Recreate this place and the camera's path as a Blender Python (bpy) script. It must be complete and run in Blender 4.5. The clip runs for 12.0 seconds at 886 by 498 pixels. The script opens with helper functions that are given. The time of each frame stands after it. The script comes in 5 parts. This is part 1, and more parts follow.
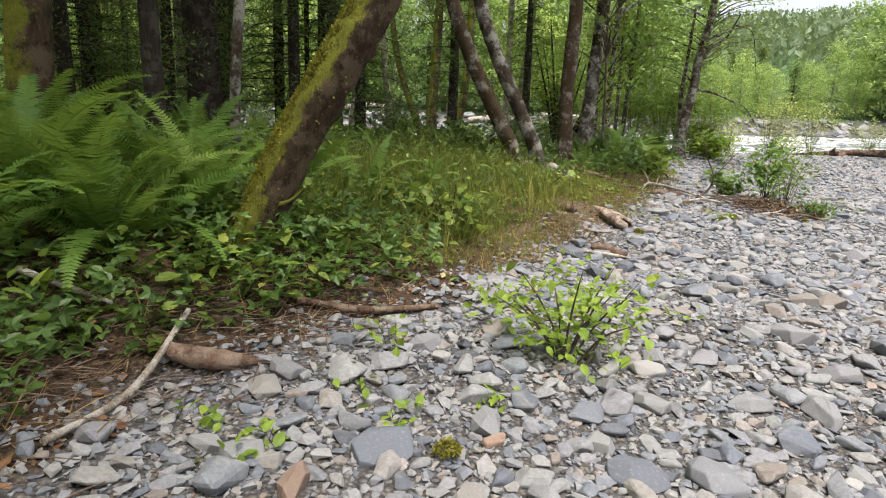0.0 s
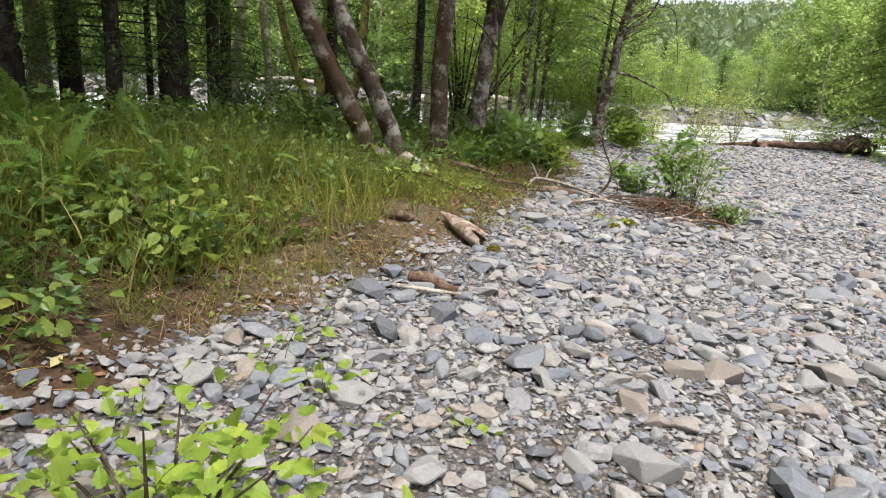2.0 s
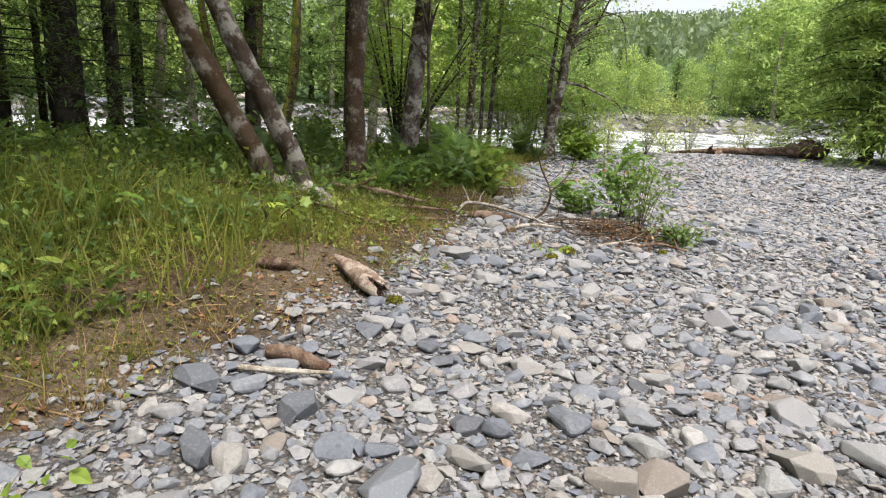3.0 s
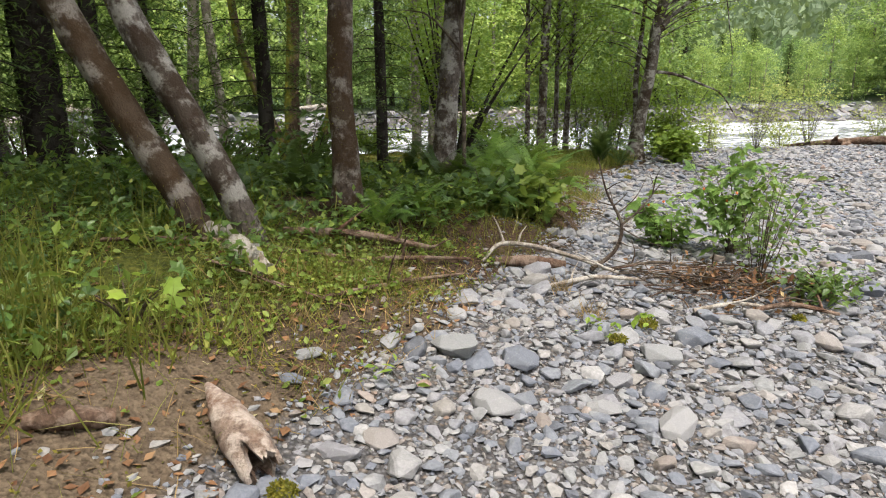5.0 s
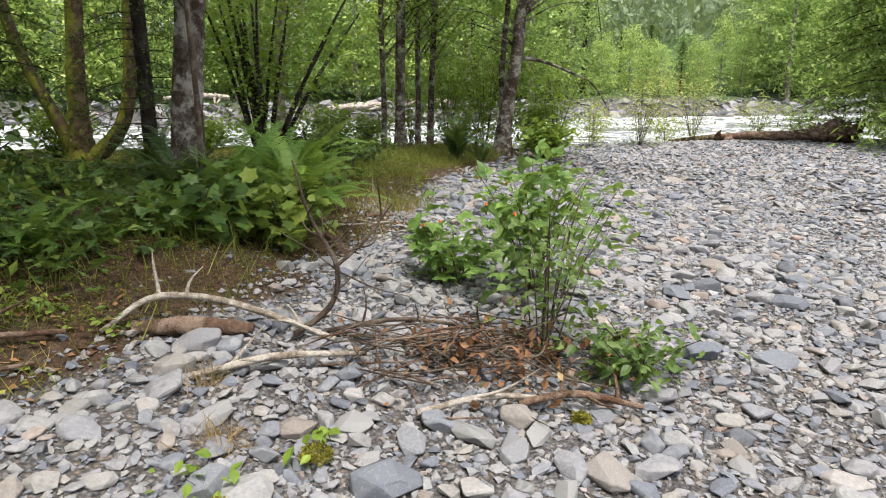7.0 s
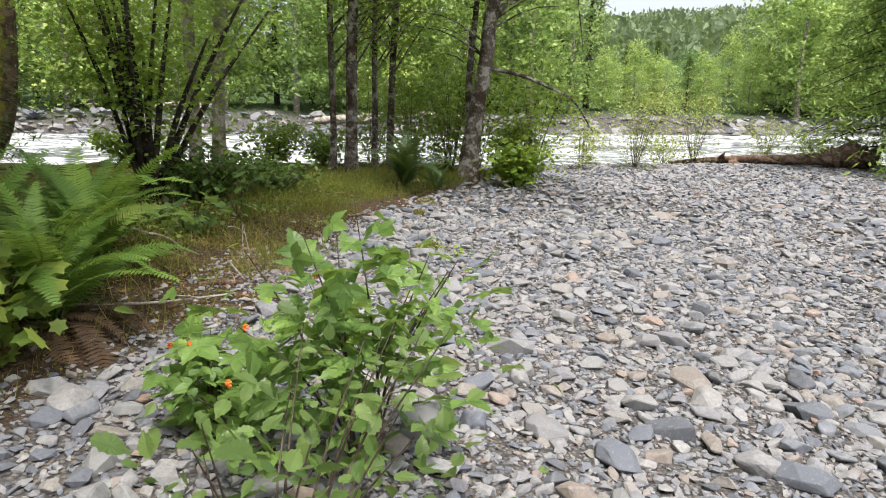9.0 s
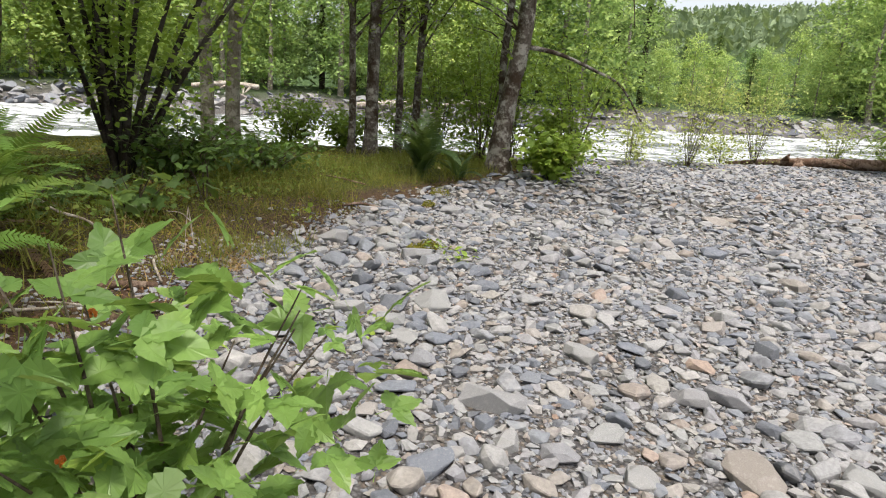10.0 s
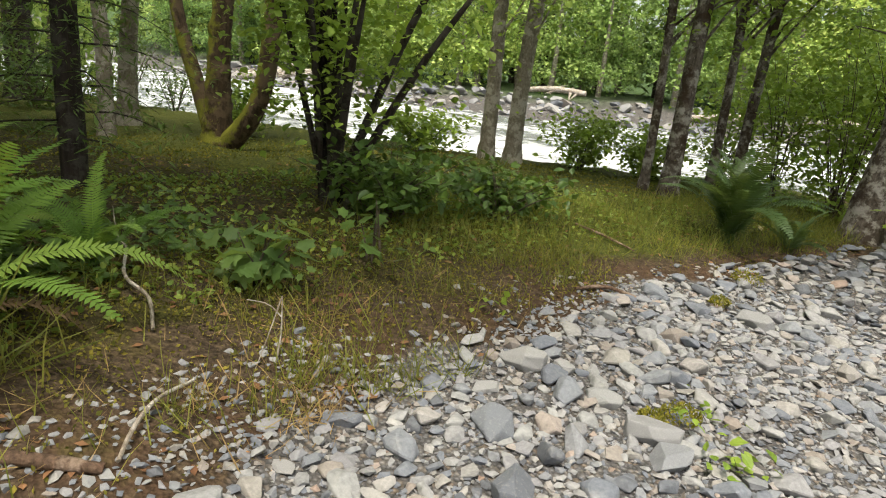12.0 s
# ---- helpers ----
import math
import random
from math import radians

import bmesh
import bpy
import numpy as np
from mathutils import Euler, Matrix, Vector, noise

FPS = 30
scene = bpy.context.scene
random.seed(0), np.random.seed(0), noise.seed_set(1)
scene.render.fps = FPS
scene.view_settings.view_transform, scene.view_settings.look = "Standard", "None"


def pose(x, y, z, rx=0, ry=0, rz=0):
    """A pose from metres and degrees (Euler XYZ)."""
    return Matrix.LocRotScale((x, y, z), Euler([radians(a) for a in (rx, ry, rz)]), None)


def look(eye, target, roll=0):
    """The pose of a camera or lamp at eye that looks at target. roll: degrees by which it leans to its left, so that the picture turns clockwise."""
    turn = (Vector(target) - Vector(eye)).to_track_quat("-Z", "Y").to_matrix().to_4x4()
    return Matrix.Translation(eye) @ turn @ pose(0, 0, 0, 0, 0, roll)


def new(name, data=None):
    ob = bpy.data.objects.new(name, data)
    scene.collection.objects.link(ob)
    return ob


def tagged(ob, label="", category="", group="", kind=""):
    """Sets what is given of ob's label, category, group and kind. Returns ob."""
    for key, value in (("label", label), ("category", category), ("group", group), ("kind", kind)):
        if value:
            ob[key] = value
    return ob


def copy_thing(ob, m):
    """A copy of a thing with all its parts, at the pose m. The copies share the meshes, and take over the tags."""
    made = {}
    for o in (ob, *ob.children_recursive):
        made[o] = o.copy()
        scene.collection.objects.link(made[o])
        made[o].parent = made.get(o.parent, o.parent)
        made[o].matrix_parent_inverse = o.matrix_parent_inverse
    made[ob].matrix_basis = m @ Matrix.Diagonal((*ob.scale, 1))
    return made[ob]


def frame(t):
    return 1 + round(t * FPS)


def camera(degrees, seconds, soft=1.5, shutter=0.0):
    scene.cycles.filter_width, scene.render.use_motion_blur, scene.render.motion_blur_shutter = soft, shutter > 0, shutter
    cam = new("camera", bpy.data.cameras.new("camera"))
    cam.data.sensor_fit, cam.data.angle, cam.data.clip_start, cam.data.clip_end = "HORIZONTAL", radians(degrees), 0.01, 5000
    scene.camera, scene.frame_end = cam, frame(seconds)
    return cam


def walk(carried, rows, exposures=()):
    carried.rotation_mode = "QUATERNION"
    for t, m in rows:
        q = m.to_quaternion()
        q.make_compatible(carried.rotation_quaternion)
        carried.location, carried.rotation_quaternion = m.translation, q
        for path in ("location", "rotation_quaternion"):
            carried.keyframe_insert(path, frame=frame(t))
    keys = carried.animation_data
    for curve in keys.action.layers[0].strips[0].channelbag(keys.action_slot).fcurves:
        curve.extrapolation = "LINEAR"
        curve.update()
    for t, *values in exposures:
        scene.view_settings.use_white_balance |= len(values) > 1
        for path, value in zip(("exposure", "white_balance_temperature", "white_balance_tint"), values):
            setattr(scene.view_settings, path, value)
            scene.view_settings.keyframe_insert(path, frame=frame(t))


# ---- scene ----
cam = camera(70.1, 12.0, soft=1.1)
METRES, EYE, TILT, LEAN, TURN = 13.0, 1.35, -13.4, -1.5, 0.0
ROWS = [
    (0.0, 0.0, 0.0, 0.0, 0.0, 0.0, -0.0),
    (0.5, 0.0172, 0.0321, 0.0041, -0.43, -0.34, -0.76),
    (1.0, 0.0401, 0.0596, 0.0108, -0.36, -1.41, -1.32),
    (1.5, 0.0666, 0.0938, 0.0144, -2.14, -0.9, -1.81),
    (2.0, 0.0896, 0.1262, 0.0249, -5.34, -1.77, -0.77),
    (2.5, 0.1107, 0.1556, 0.034, -8.26, -1.87, 1.73),
    (3.0, 0.1346, 0.1887, 0.0419, -8.26, -0.67, 1.18),
    (5.0, 0.1995, 0.3371, 0.0747, 0.21, -0.25, 2.41),
    (5.5, 0.2185, 0.3677, 0.0798, -0.02, -0.25, 3.22),
    (6.0, 0.2466, 0.3981, 0.088, -0.55, -0.27, 3.06),
    (6.5, 0.2806, 0.4307, 0.0857, -4.25, -0.77, 3.53),
    (7.0, 0.3141, 0.4656, 0.0922, -7.14, -1.26, 3.25),
    (7.5, 0.3364, 0.4959, 0.1093, -7.12, -0.17, 3.17),
    (9.5, 0.4231, 0.6305, 0.1254, -5.69, -0.26, 0.83),
    (10.0, 0.439, 0.6736, 0.1292, -2.65, -0.93, -0.89),
    (10.5, 0.4481, 0.7136, 0.1466, 5.83, -1.1, -2.05),
    (11.0, 0.4567, 0.7545, 0.1551, 13.94, -1.52, -4.53),
    (11.5, 0.4597, 0.7968, 0.1592, 22.4, -2.51, -7.43),
    (12.0, 0.457, 0.8348, 0.1782, 25.54, -3.03, -9.36),
]
walk(cam, [(t, pose(0, 0, EYE, TILT, LEAN, TURN) @ pose(METRES * x, METRES * y, METRES * z, 90 + pitch, roll, yaw)) for t, x, y, z, yaw, pitch, roll in ROWS],
     exposures=[(0.0, 1.1, 6560, 11), (5.0, 1.04, 6560, 11), (7.5, 1.05, 6500, 11), (9.5, 1.0, 6560, 11), (10.5, 0.92, 6700, 9), (12.0, 1.08, 7050, 6)])


# ---- world, sun, exposure ----
world = bpy.data.worlds.new("overcast_sky")
scene.world = world
world.use_nodes = True
wn = world.node_tree
sky = wn.nodes.new("ShaderNodeTexSky")
sky.sky_type = "NISHITA"
sky.sun_disc = False
sky.sun_elevation = radians(69)
sky.sun_rotation = radians(163)
sky.air_density, sky.dust_density, sky.ozone_density = 1.0, 4.0, 1.0
veil = wn.nodes.new("ShaderNodeHueSaturation")       # thin cloud: a paler sky
veil.inputs["Saturation"].default_value = 0.42
wn.links.new(sky.outputs[0], veil.inputs["Color"])
wn.links.new(veil.outputs[0], wn.nodes["Background"].inputs["Color"])
wn.nodes["Background"].inputs["Strength"].default_value = 0.15

sun_data = bpy.data.lights.new("sun", "SUN")
sun_data.energy, sun_data.angle, sun_data.color = 2.1, radians(8), (1.0, 0.95, 0.86)
sun = new("sun", sun_data)
sun.matrix_world = look((2.5, -8, 25), (0, 0, 0))

# ---- geometry helpers ----
RNG = np.random.default_rng(7)


class Geo:
    """Collects triangles for one mesh."""
    def __init__(self):
        self.v, self.f, self.m, self.n = [], [], [], 0

    def add(self, v, f, mat=0):
        v, f = np.asarray(v, float), np.asarray(f, int)
        if f.shape[1] == 4:
            f = np.concatenate([f[:, [0, 1, 2]], f[:, [0, 2, 3]]])
        self.v.append(v)
        self.f.append(f + self.n)
        self.m.append(np.full(len(f), mat))
        self.n += len(v)
        return self

    def mesh(self, name, mats, smooth=True):
        v, f, m = np.concatenate(self.v), np.concatenate(self.f), np.concatenate(self.m)
        me = bpy.data.meshes.new(name)
        me.vertices.add(len(v))
        me.vertices.foreach_set("co", v.ravel())
        me.loops.add(f.size)
        me.loops.foreach_set("vertex_index", f.ravel())
        me.polygons.add(len(f))
        me.polygons.foreach_set("loop_start", np.arange(len(f)) * 3)
        me.polygons.foreach_set("loop_total", np.full(len(f), 3))
        for x in mats if isinstance(mats, (list, tuple)) else [mats]:
            me.materials.append(x)
        me.polygons.foreach_set("material_index", m)
        me.polygons.foreach_set("use_smooth", np.full(len(f), smooth))
        me.update(calc_edges=True)
        return me


def turn(yaw, pitch=0.0, roll=0.0):
    """Rotation matrices (N, 3, 3) from arrays of radians: roll about y, then pitch about x, then yaw about z."""
    yaw, pitch, roll = np.broadcast_arrays(*np.atleast_1d(yaw, pitch, roll))
    c, s = np.cos, np.sin
    z, o = np.zeros(len(yaw)), np.ones(len(yaw))
    def m(*a):
        return np.stack(a, 1).reshape(-1, 3, 3)
    rz = m(c(yaw), -s(yaw), z, s(yaw), c(yaw), z, z, z, o)
    rx = m(o, z, z, z, c(pitch), -s(pitch), z, s(pitch), c(pitch))
    ry = m(c(roll), z, s(roll), z, o, z, -s(roll), z, c(roll))
    return rz @ rx @ ry


def scatter(geo, tv, tf, mats, locs, mat=0):
    """Adds one copy of the template at each place."""
    tv, tf, locs = np.asarray(tv, float), np.asarray(tf, int), np.asarray(locs, float)
    v = np.einsum("nij,kj->nki", mats, tv) + locs[:, None, :]
    f = (tf[None] + (np.arange(len(locs)) * len(tv))[:, None, None]).reshape(-1, tf.shape[1])
    return geo.add(v.reshape(-1, 3), f, mat)


def spline(pts, n):
    """A smooth curve through the points."""
    p = np.asarray(pts, float)
    if len(p) == 2:
        return p[0] + (p[1] - p[0]) * np.linspace(0, 1, n)[:, None]
    q = np.vstack([2 * p[0] - p[1], p, 2 * p[-1] - p[-2]])
    t = np.linspace(0, len(p) - 1 - 1e-6, n)
    i, u = t.astype(int), (t % 1)[:, None]
    a, b, c, d = q[i], q[i + 1], q[i + 2], q[i + 3]
    return 0.5 * (2 * b + (c - a) * u + (2 * a - 5 * b + 4 * c - d) * u ** 2 + (3 * b - a - 3 * c + d) * u ** 3)


def tube(geo, pts, radii, n=16, sides=9, rough=0.0, mat=0):
    """A tapering limb along a curve; radii are given at the ends or at the points."""
    p = spline(pts, n)
    r = np.interp(np.linspace(0, 1, n), np.linspace(0, 1, len(radii)), radii)
    d = np.gradient(p, axis=0)
    d /= np.linalg.norm(d, axis=1)[:, None] + 1e-9
    ref = np.eye(3)[np.argmin(np.abs(d).max(0))][None]
    a = np.cross(d, ref)
    a /= np.linalg.norm(a, axis=1)[:, None]
    b = np.cross(d, a)
    ang = np.arange(sides) / sides * 2 * np.pi
    wob = 1 + rough * RNG.normal(size=(n, sides)) + rough * 1.5 * np.sin(ang * 3 + RNG.uniform(0, 6))[None]
    ring = p[:, None] + (r[:, None] * wob)[..., None] * (np.cos(ang)[None, :, None] * a[:, None] + np.sin(ang)[None, :, None] * b[:, None])
    i, j = np.meshgrid(np.arange(n - 1), np.arange(sides), indexing="ij")
    k = (j + 1) % sides
    f = np.stack([i * sides + j, i * sides + k, (i + 1) * sides + k, (i + 1) * sides + j], -1).reshape(-1, 4)
    geo.add(ring.reshape(-1, 3), f, mat)
    for e in (0, n - 1):
        fan = [[e * sides, e * sides + q, e * sides + q + 1] for q in range(1, sides - 1)]
        geo.add(ring.reshape(-1, 3), fan, mat)
    return p


def part(name, me, parent, label="", kind=""):
    ob = new(name, me)
    ob.parent = parent
    return tagged(ob, label, kind=kind)


def thing(name, x, y, z, label, category, group="", kind=""):
    ob = new(name)
    ob.location = (x, y, z)
    ob.empty_display_size = 0.1
    return tagged(ob, label, category, group, kind)


# ---- lie of the land ----
EDGE_Y = [-8, 0, 2.35, 3.0, 3.9, 5.4, 6.5, 8.5, 10, 12, 13.7, 16, 18, 19.5, 21.5, 24, 40]
EDGE_X = [-4, -2.1, -1.08, -0.6, 0.2, 1.1, 1.95, 2.85, 3.7, 4.55, 4.85, 5.65, 6.9, 7.7, 8.2, 8.0, 8.0]


def smooth(a, b, x):
    t = np.clip((x - a) / (b - a), 0, 1)
    return t * t * (3 - 2 * t)


def bank_d(x, y):
    """How far right of the bank's foot a place lies; negative on the bank."""
    return x - np.interp(y, EDGE_Y, EDGE_X) + 0.12 * np.sin(y * 2.9 + 0.6) + 0.08 * np.sin(y * 6.1)


def near_shore(x):
    return np.interp(x, [-200, -60, -12, -5, 2, 6, 9, 12, 20, 60, 200], [45, 34, 25.2, 23.2, 23.8, 26, 28, 29, 29.5, 33, 45])


def far_shore(x):
    return np.interp(x, [-200, -60, -12, 0, 8, 16, 38, 80, 200], [75, 60, 45, 49, 48, 50, 55, 60, 75]) + 1.2 * np.sin(x * 0.35)


def lump(x, y):
    return (np.sin(x * 3.1 + y * 1.7) * np.sin(y * 2.3 - x * 0.9) + 0.6 * np.sin(x * 6.7 - y * 4.9) * np.sin(y * 5.3 + x * 2.1))


def land(x, y):
    """Height of the ground."""
    x, y = np.asarray(x, float), np.asarray(y, float)
    d = bank_d(x, y)
    foot = np.interp(y, [-8, 0, 4, 5, 9, 12, 16, 20, 24, 28], [0.25, 0.2, 0.13, 0.1, 0.04, -0.08, -0.13, -0.2, -0.42, -0.62])
    bar = foot - 0.085 * np.clip(d, 0, 4) - 0.012 * np.clip(d - 4, 0, 60)
    bar = np.maximum(bar, np.minimum(-0.62, foot)) - 0.09 * smooth(4.6, 5.8, y) * smooth(9.2, 8.0, y) * smooth(0, 1, d)
    rise = np.interp(y, [-8, 10, 15, 19, 24], [0.62, 0.6, 0.3, 0.18, 0.15])
    bank = foot + rise * (1 - np.exp(np.minimum(d, 0) / 1.5)) + 0.035 * smooth(0, -1.5, d) * lump(x, y)
    z = np.where(d > 0, bar + 0.018 * lump(x * 0.8, y * 0.8), bank)
    s = y - near_shore(x)
    z = z + (-0.98 - 0.2 * np.clip(s, 0, 3) - z) * smooth(-2.6, 0.4, s)
    far = y - far_shore(x)
    z = np.where(far > -6, -1.5 + 0.8 * smooth(-4, 0, far) + 0.9 * smooth(0, 3.5, far) + 0.5 * smooth(4, 10, far), z)
    r = np.hypot(x - 4, y - 6)
    hill = np.clip(r - 75, 0, 900) * 0.14 * smooth(30, 90, y) * (0.75 + 0.25 * np.sin(np.arctan2(x, y) * 4.0 - 0.6))
    return z + np.minimum(hill, 60)


# ---- materials ----
def material(name):
    m = bpy.data.materials.new(name)
    m.use_nodes = True
    return m, m.node_tree, m.node_tree.nodes["Principled BSDF"]


def node(nt, kind, **inputs):
    n = nt.nodes.new(kind)
    for k, v in inputs.items():
        n.inputs[k.replace("_", " ")].default_value = v
    return n


def ramp(nt, source, stops, mode="LINEAR"):
    r = nt.nodes.new("ShaderNodeValToRGB")
    r.color_ramp.interpolation = mode
    while len(r.color_ramp.elements) < len(stops):
        r.color_ramp.elements.new(0.5)
    for e, (p, c) in zip(r.color_ramp.elements, stops):
        e.position, e.color = p, (*c, 1)
    nt.links.new(source, r.inputs[0])
    return r.outputs[0]


def blend(nt, fac, a, b, kind="MIX"):
    n = nt.nodes.new("ShaderNodeMixRGB")
    n.blend_type = kind
    for i, s in enumerate((fac, a, b)):
        if isinstance(s, (int, float)):
            n.inputs[i].default_value = s
        elif isinstance(s, tuple):
            n.inputs[i].default_value = (*s, 1)
        else:
            nt.links.new(s, n.inputs[i])
    return n.outputs[0]


def noise_of(nt, scale, detail=4.0, rough=0.55, vector=None):
    n = node(nt, "ShaderNodeTexNoise", Scale=scale, Detail=detail, Roughness=rough)
    if vector is None:
        vector = nt.nodes.new("ShaderNodeTexCoord").outputs["Object"]
    nt.links.new(vector, n.inputs["Vector"])
    return n.outputs["Fac"]


def relief(nt, bsdf, height, strength, distance=0.02):
    b = node(nt, "ShaderNodeBump", Strength=strength, Distance=distance)
    nt.links.new(height, b.inputs["Height"])
    nt.links.new(b.outputs[0], bsdf.inputs["Normal"])


def stone_material(name, per_object):
    m, nt, p = material(name)
    if per_object:
        pick = nt.nodes.new("ShaderNodeObjectInfo").outputs["Random"]
    else:
        pick = nt.nodes.new("ShaderNodeNewGeometry").outputs["Random Per Island"]
    base = ramp(nt, pick, [(0.0, (0.090, 0.094, 0.106)), (0.12, (0.132, 0.143, 0.169)), (0.28, (0.174, 0.183, 0.200)), (0.42, (0.209, 0.204, 0.215)), (0.58, (0.220, 0.222, 0.222)),
                           (0.74, (0.250, 0.246, 0.246)), (0.85, (0.229, 0.216, 0.200)), (0.92, (0.202, 0.171, 0.151)), (0.97, (0.293, 0.287, 0.281)), (1.0, (0.236, 0.161, 0.120))], "LINEAR")
    grain = noise_of(nt, 55, 6, 0.7)
    blot = noise_of(nt, 9, 4, 0.6)
    col = blend(nt, 0.55, base, ramp(nt, grain, [(0.3, (0.3, 0.3, 0.32)), (0.7, (0.76, 0.755, 0.75))]), "OVERLAY")
    col = blend(nt, ramp(nt, blot, [(0.55, (0, 0, 0)), (0.75, (0.35, 0.35, 0.35))]), col, (0.42, 0.41, 0.39))
    nt.links.new(col, p.inputs["Base Color"])
    p.inputs["Roughness"].default_value = 0.72
    p.inputs["Specular IOR Level"].default_value = 0.35
    relief(nt, p, blend(nt, 0.5, grain, blot), 0.5, 0.012)
    return m


STONE = stone_material("river_stone", True)
PEBBLE = stone_material("river_pebbles", False)


def leaf_material(name, low, high, shine=0.45, sheer=0.4, per_object=False, age=None):
    m, nt, p = material(name)
    if per_object:
        pick = nt.nodes.new("ShaderNodeObjectInfo").outputs["Random"]
    else:
        pick = nt.nodes.new("ShaderNodeNewGeometry").outputs["Random Per Island"]
    low, high = (low[0] * 1.16, low[1] * 0.98, low[2]), (high[0] * 1.16, high[1] * 0.98, high[2])
    mid = tuple(0.5 * (a + b) for a, b in zip(low, high))
    stops = [(0.0, low), (0.5, mid), (0.94, high)]
    if age:
        stops.append((1.0, age))
    col = ramp(nt, pick, stops)
    patch = noise_of(nt, 1.7, 3)
    col = blend(nt, 0.5, col, ramp(nt, patch, [(0.35, (0.3, 0.32, 0.3)), (0.68, (0.72, 0.7, 0.6))]), "OVERLAY")
    if name == "brightened_far_leaves":
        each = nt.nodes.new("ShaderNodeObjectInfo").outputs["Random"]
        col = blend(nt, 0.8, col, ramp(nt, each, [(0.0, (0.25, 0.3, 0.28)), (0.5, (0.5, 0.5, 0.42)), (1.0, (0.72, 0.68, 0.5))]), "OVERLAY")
    vein = noise_of(nt, 40, 3)
    col = blend(nt, 0.25, col, ramp(nt, vein, [(0.3, (0.3, 0.3, 0.3)), (0.7, (0.7, 0.7, 0.7))]), "OVERLAY")
    nt.links.new(col, p.inputs["Base Color"])
    p.inputs["Roughness"].default_value = shine
    p.inputs["Specular IOR Level"].default_value = 0.35
    tr = nt.nodes.new("ShaderNodeBsdfTranslucent")
    # far leaves pass their full colour, to brighten the far bank further
    nt.links.new(blend(nt, 0.0 if name == "brightened_far_leaves" else 0.5, col, (0.25, 0.32, 0.045)), tr.inputs["Color"])
    mix = nt.nodes.new("ShaderNodeMixShader")
    mix.inputs[0].default_value = sheer
    nt.links.new(p.outputs[0], mix.inputs[1])
    nt.links.new(tr.outputs[0], mix.inputs[2])
    nt.links.new(mix.outputs[0], nt.nodes["Material Output"].inputs[0])
    return m


FERN = leaf_material("fern_green", (0.07, 0.17, 0.03), (0.17, 0.33, 0.06), 0.5, 0.45, True, (0.25, 0.32, 0.08))
FERN_DARK = leaf_material("old_fern_green", (0.03, 0.07, 0.022), (0.065, 0.13, 0.04), 0.45, 0.3, True)
FERN_DEAD = leaf_material("withered_fern", (0.065, 0.045, 0.028), (0.14, 0.1, 0.055), 0.8, 0.2, True)
BRAMBLE = leaf_material("bramble_green", (0.035, 0.085, 0.022), (0.1, 0.2, 0.045), 0.4, 0.35)
HERB = leaf_material("herb_green", (0.09, 0.18, 0.035), (0.24, 0.36, 0.07), 0.5, 0.45, False, (0.4, 0.4, 0.1))
YOUNG = leaf_material("young_leaf_green", (0.16, 0.3, 0.045), (0.3, 0.48, 0.08), 0.45, 0.5, False, (0.42, 0.5, 0.1))
BERRY_LEAF = leaf_material("berry_bush_green", (0.1, 0.22, 0.055), (0.2, 0.38, 0.1), 0.4, 0.48, False, (0.34, 0.48, 0.1))
SHRUB = leaf_material("shrub_green", (0.075, 0.16, 0.05), (0.16, 0.28, 0.085), 0.42, 0.48)
GRASS = leaf_material("grass_green", (0.1, 0.145, 0.025), (0.22, 0.25, 0.055), 0.6, 0.45, False, (0.42, 0.36, 0.16))
STRAW = leaf_material("dry_grass", (0.17, 0.13, 0.06), (0.33, 0.26, 0.12), 0.8, 0.25)
ALDER_LEAF = leaf_material("alder_leaves", (0.13, 0.26, 0.04), (0.28, 0.45, 0.08), 0.45, 0.6, False, (0.36, 0.46, 0.09))
CANOPY = leaf_material("canopy_leaves", (0.07, 0.15, 0.03), (0.16, 0.3, 0.05), 0.5, 0.5)
WILLOW = leaf_material("willow_leaves", (0.26, 0.38, 0.1), (0.42, 0.52, 0.18), 0.5, 0.5, False, (0.52, 0.5, 0.18))
# brightness of the hazy far bank put into the colour, paler than real leaves
BRIGHTENED_FAR_LEAF = leaf_material("brightened_far_leaves", (0.18, 0.33, 0.11), (0.41, 0.6, 0.23), 0.6, 0.5)
# bluish distance haze is mixed into the hill's greens
HAZED_HILL_LEAF = leaf_material("hazed_hillside_green", (0.1, 0.17, 0.1), (0.19, 0.29, 0.16), 0.7, 0.3)
# lit copy of the conifer needles, brighter in colour for trees in the open
BRIGHT_NEEDLES = leaf_material("bright_conifer_needles", (0.1, 0.2, 0.045), (0.24, 0.4, 0.09), 0.55, 0.45)
NEEDLES = leaf_material("conifer_needles", (0.05, 0.11, 0.03), (0.12, 0.22, 0.055), 0.55, 0.35)
MOSS_TUFT = leaf_material("moss", (0.1, 0.12, 0.018), (0.25, 0.25, 0.035), 0.9, 0.3)
MOSS_LOW = leaf_material("ground_moss", (0.065, 0.08, 0.013), (0.2, 0.195, 0.032), 0.9, 0.25)
LITTER = leaf_material("fallen_leaves", (0.09, 0.045, 0.022), (0.24, 0.15, 0.075), 0.8, 0.1, False, (0.4, 0.36, 0.2))


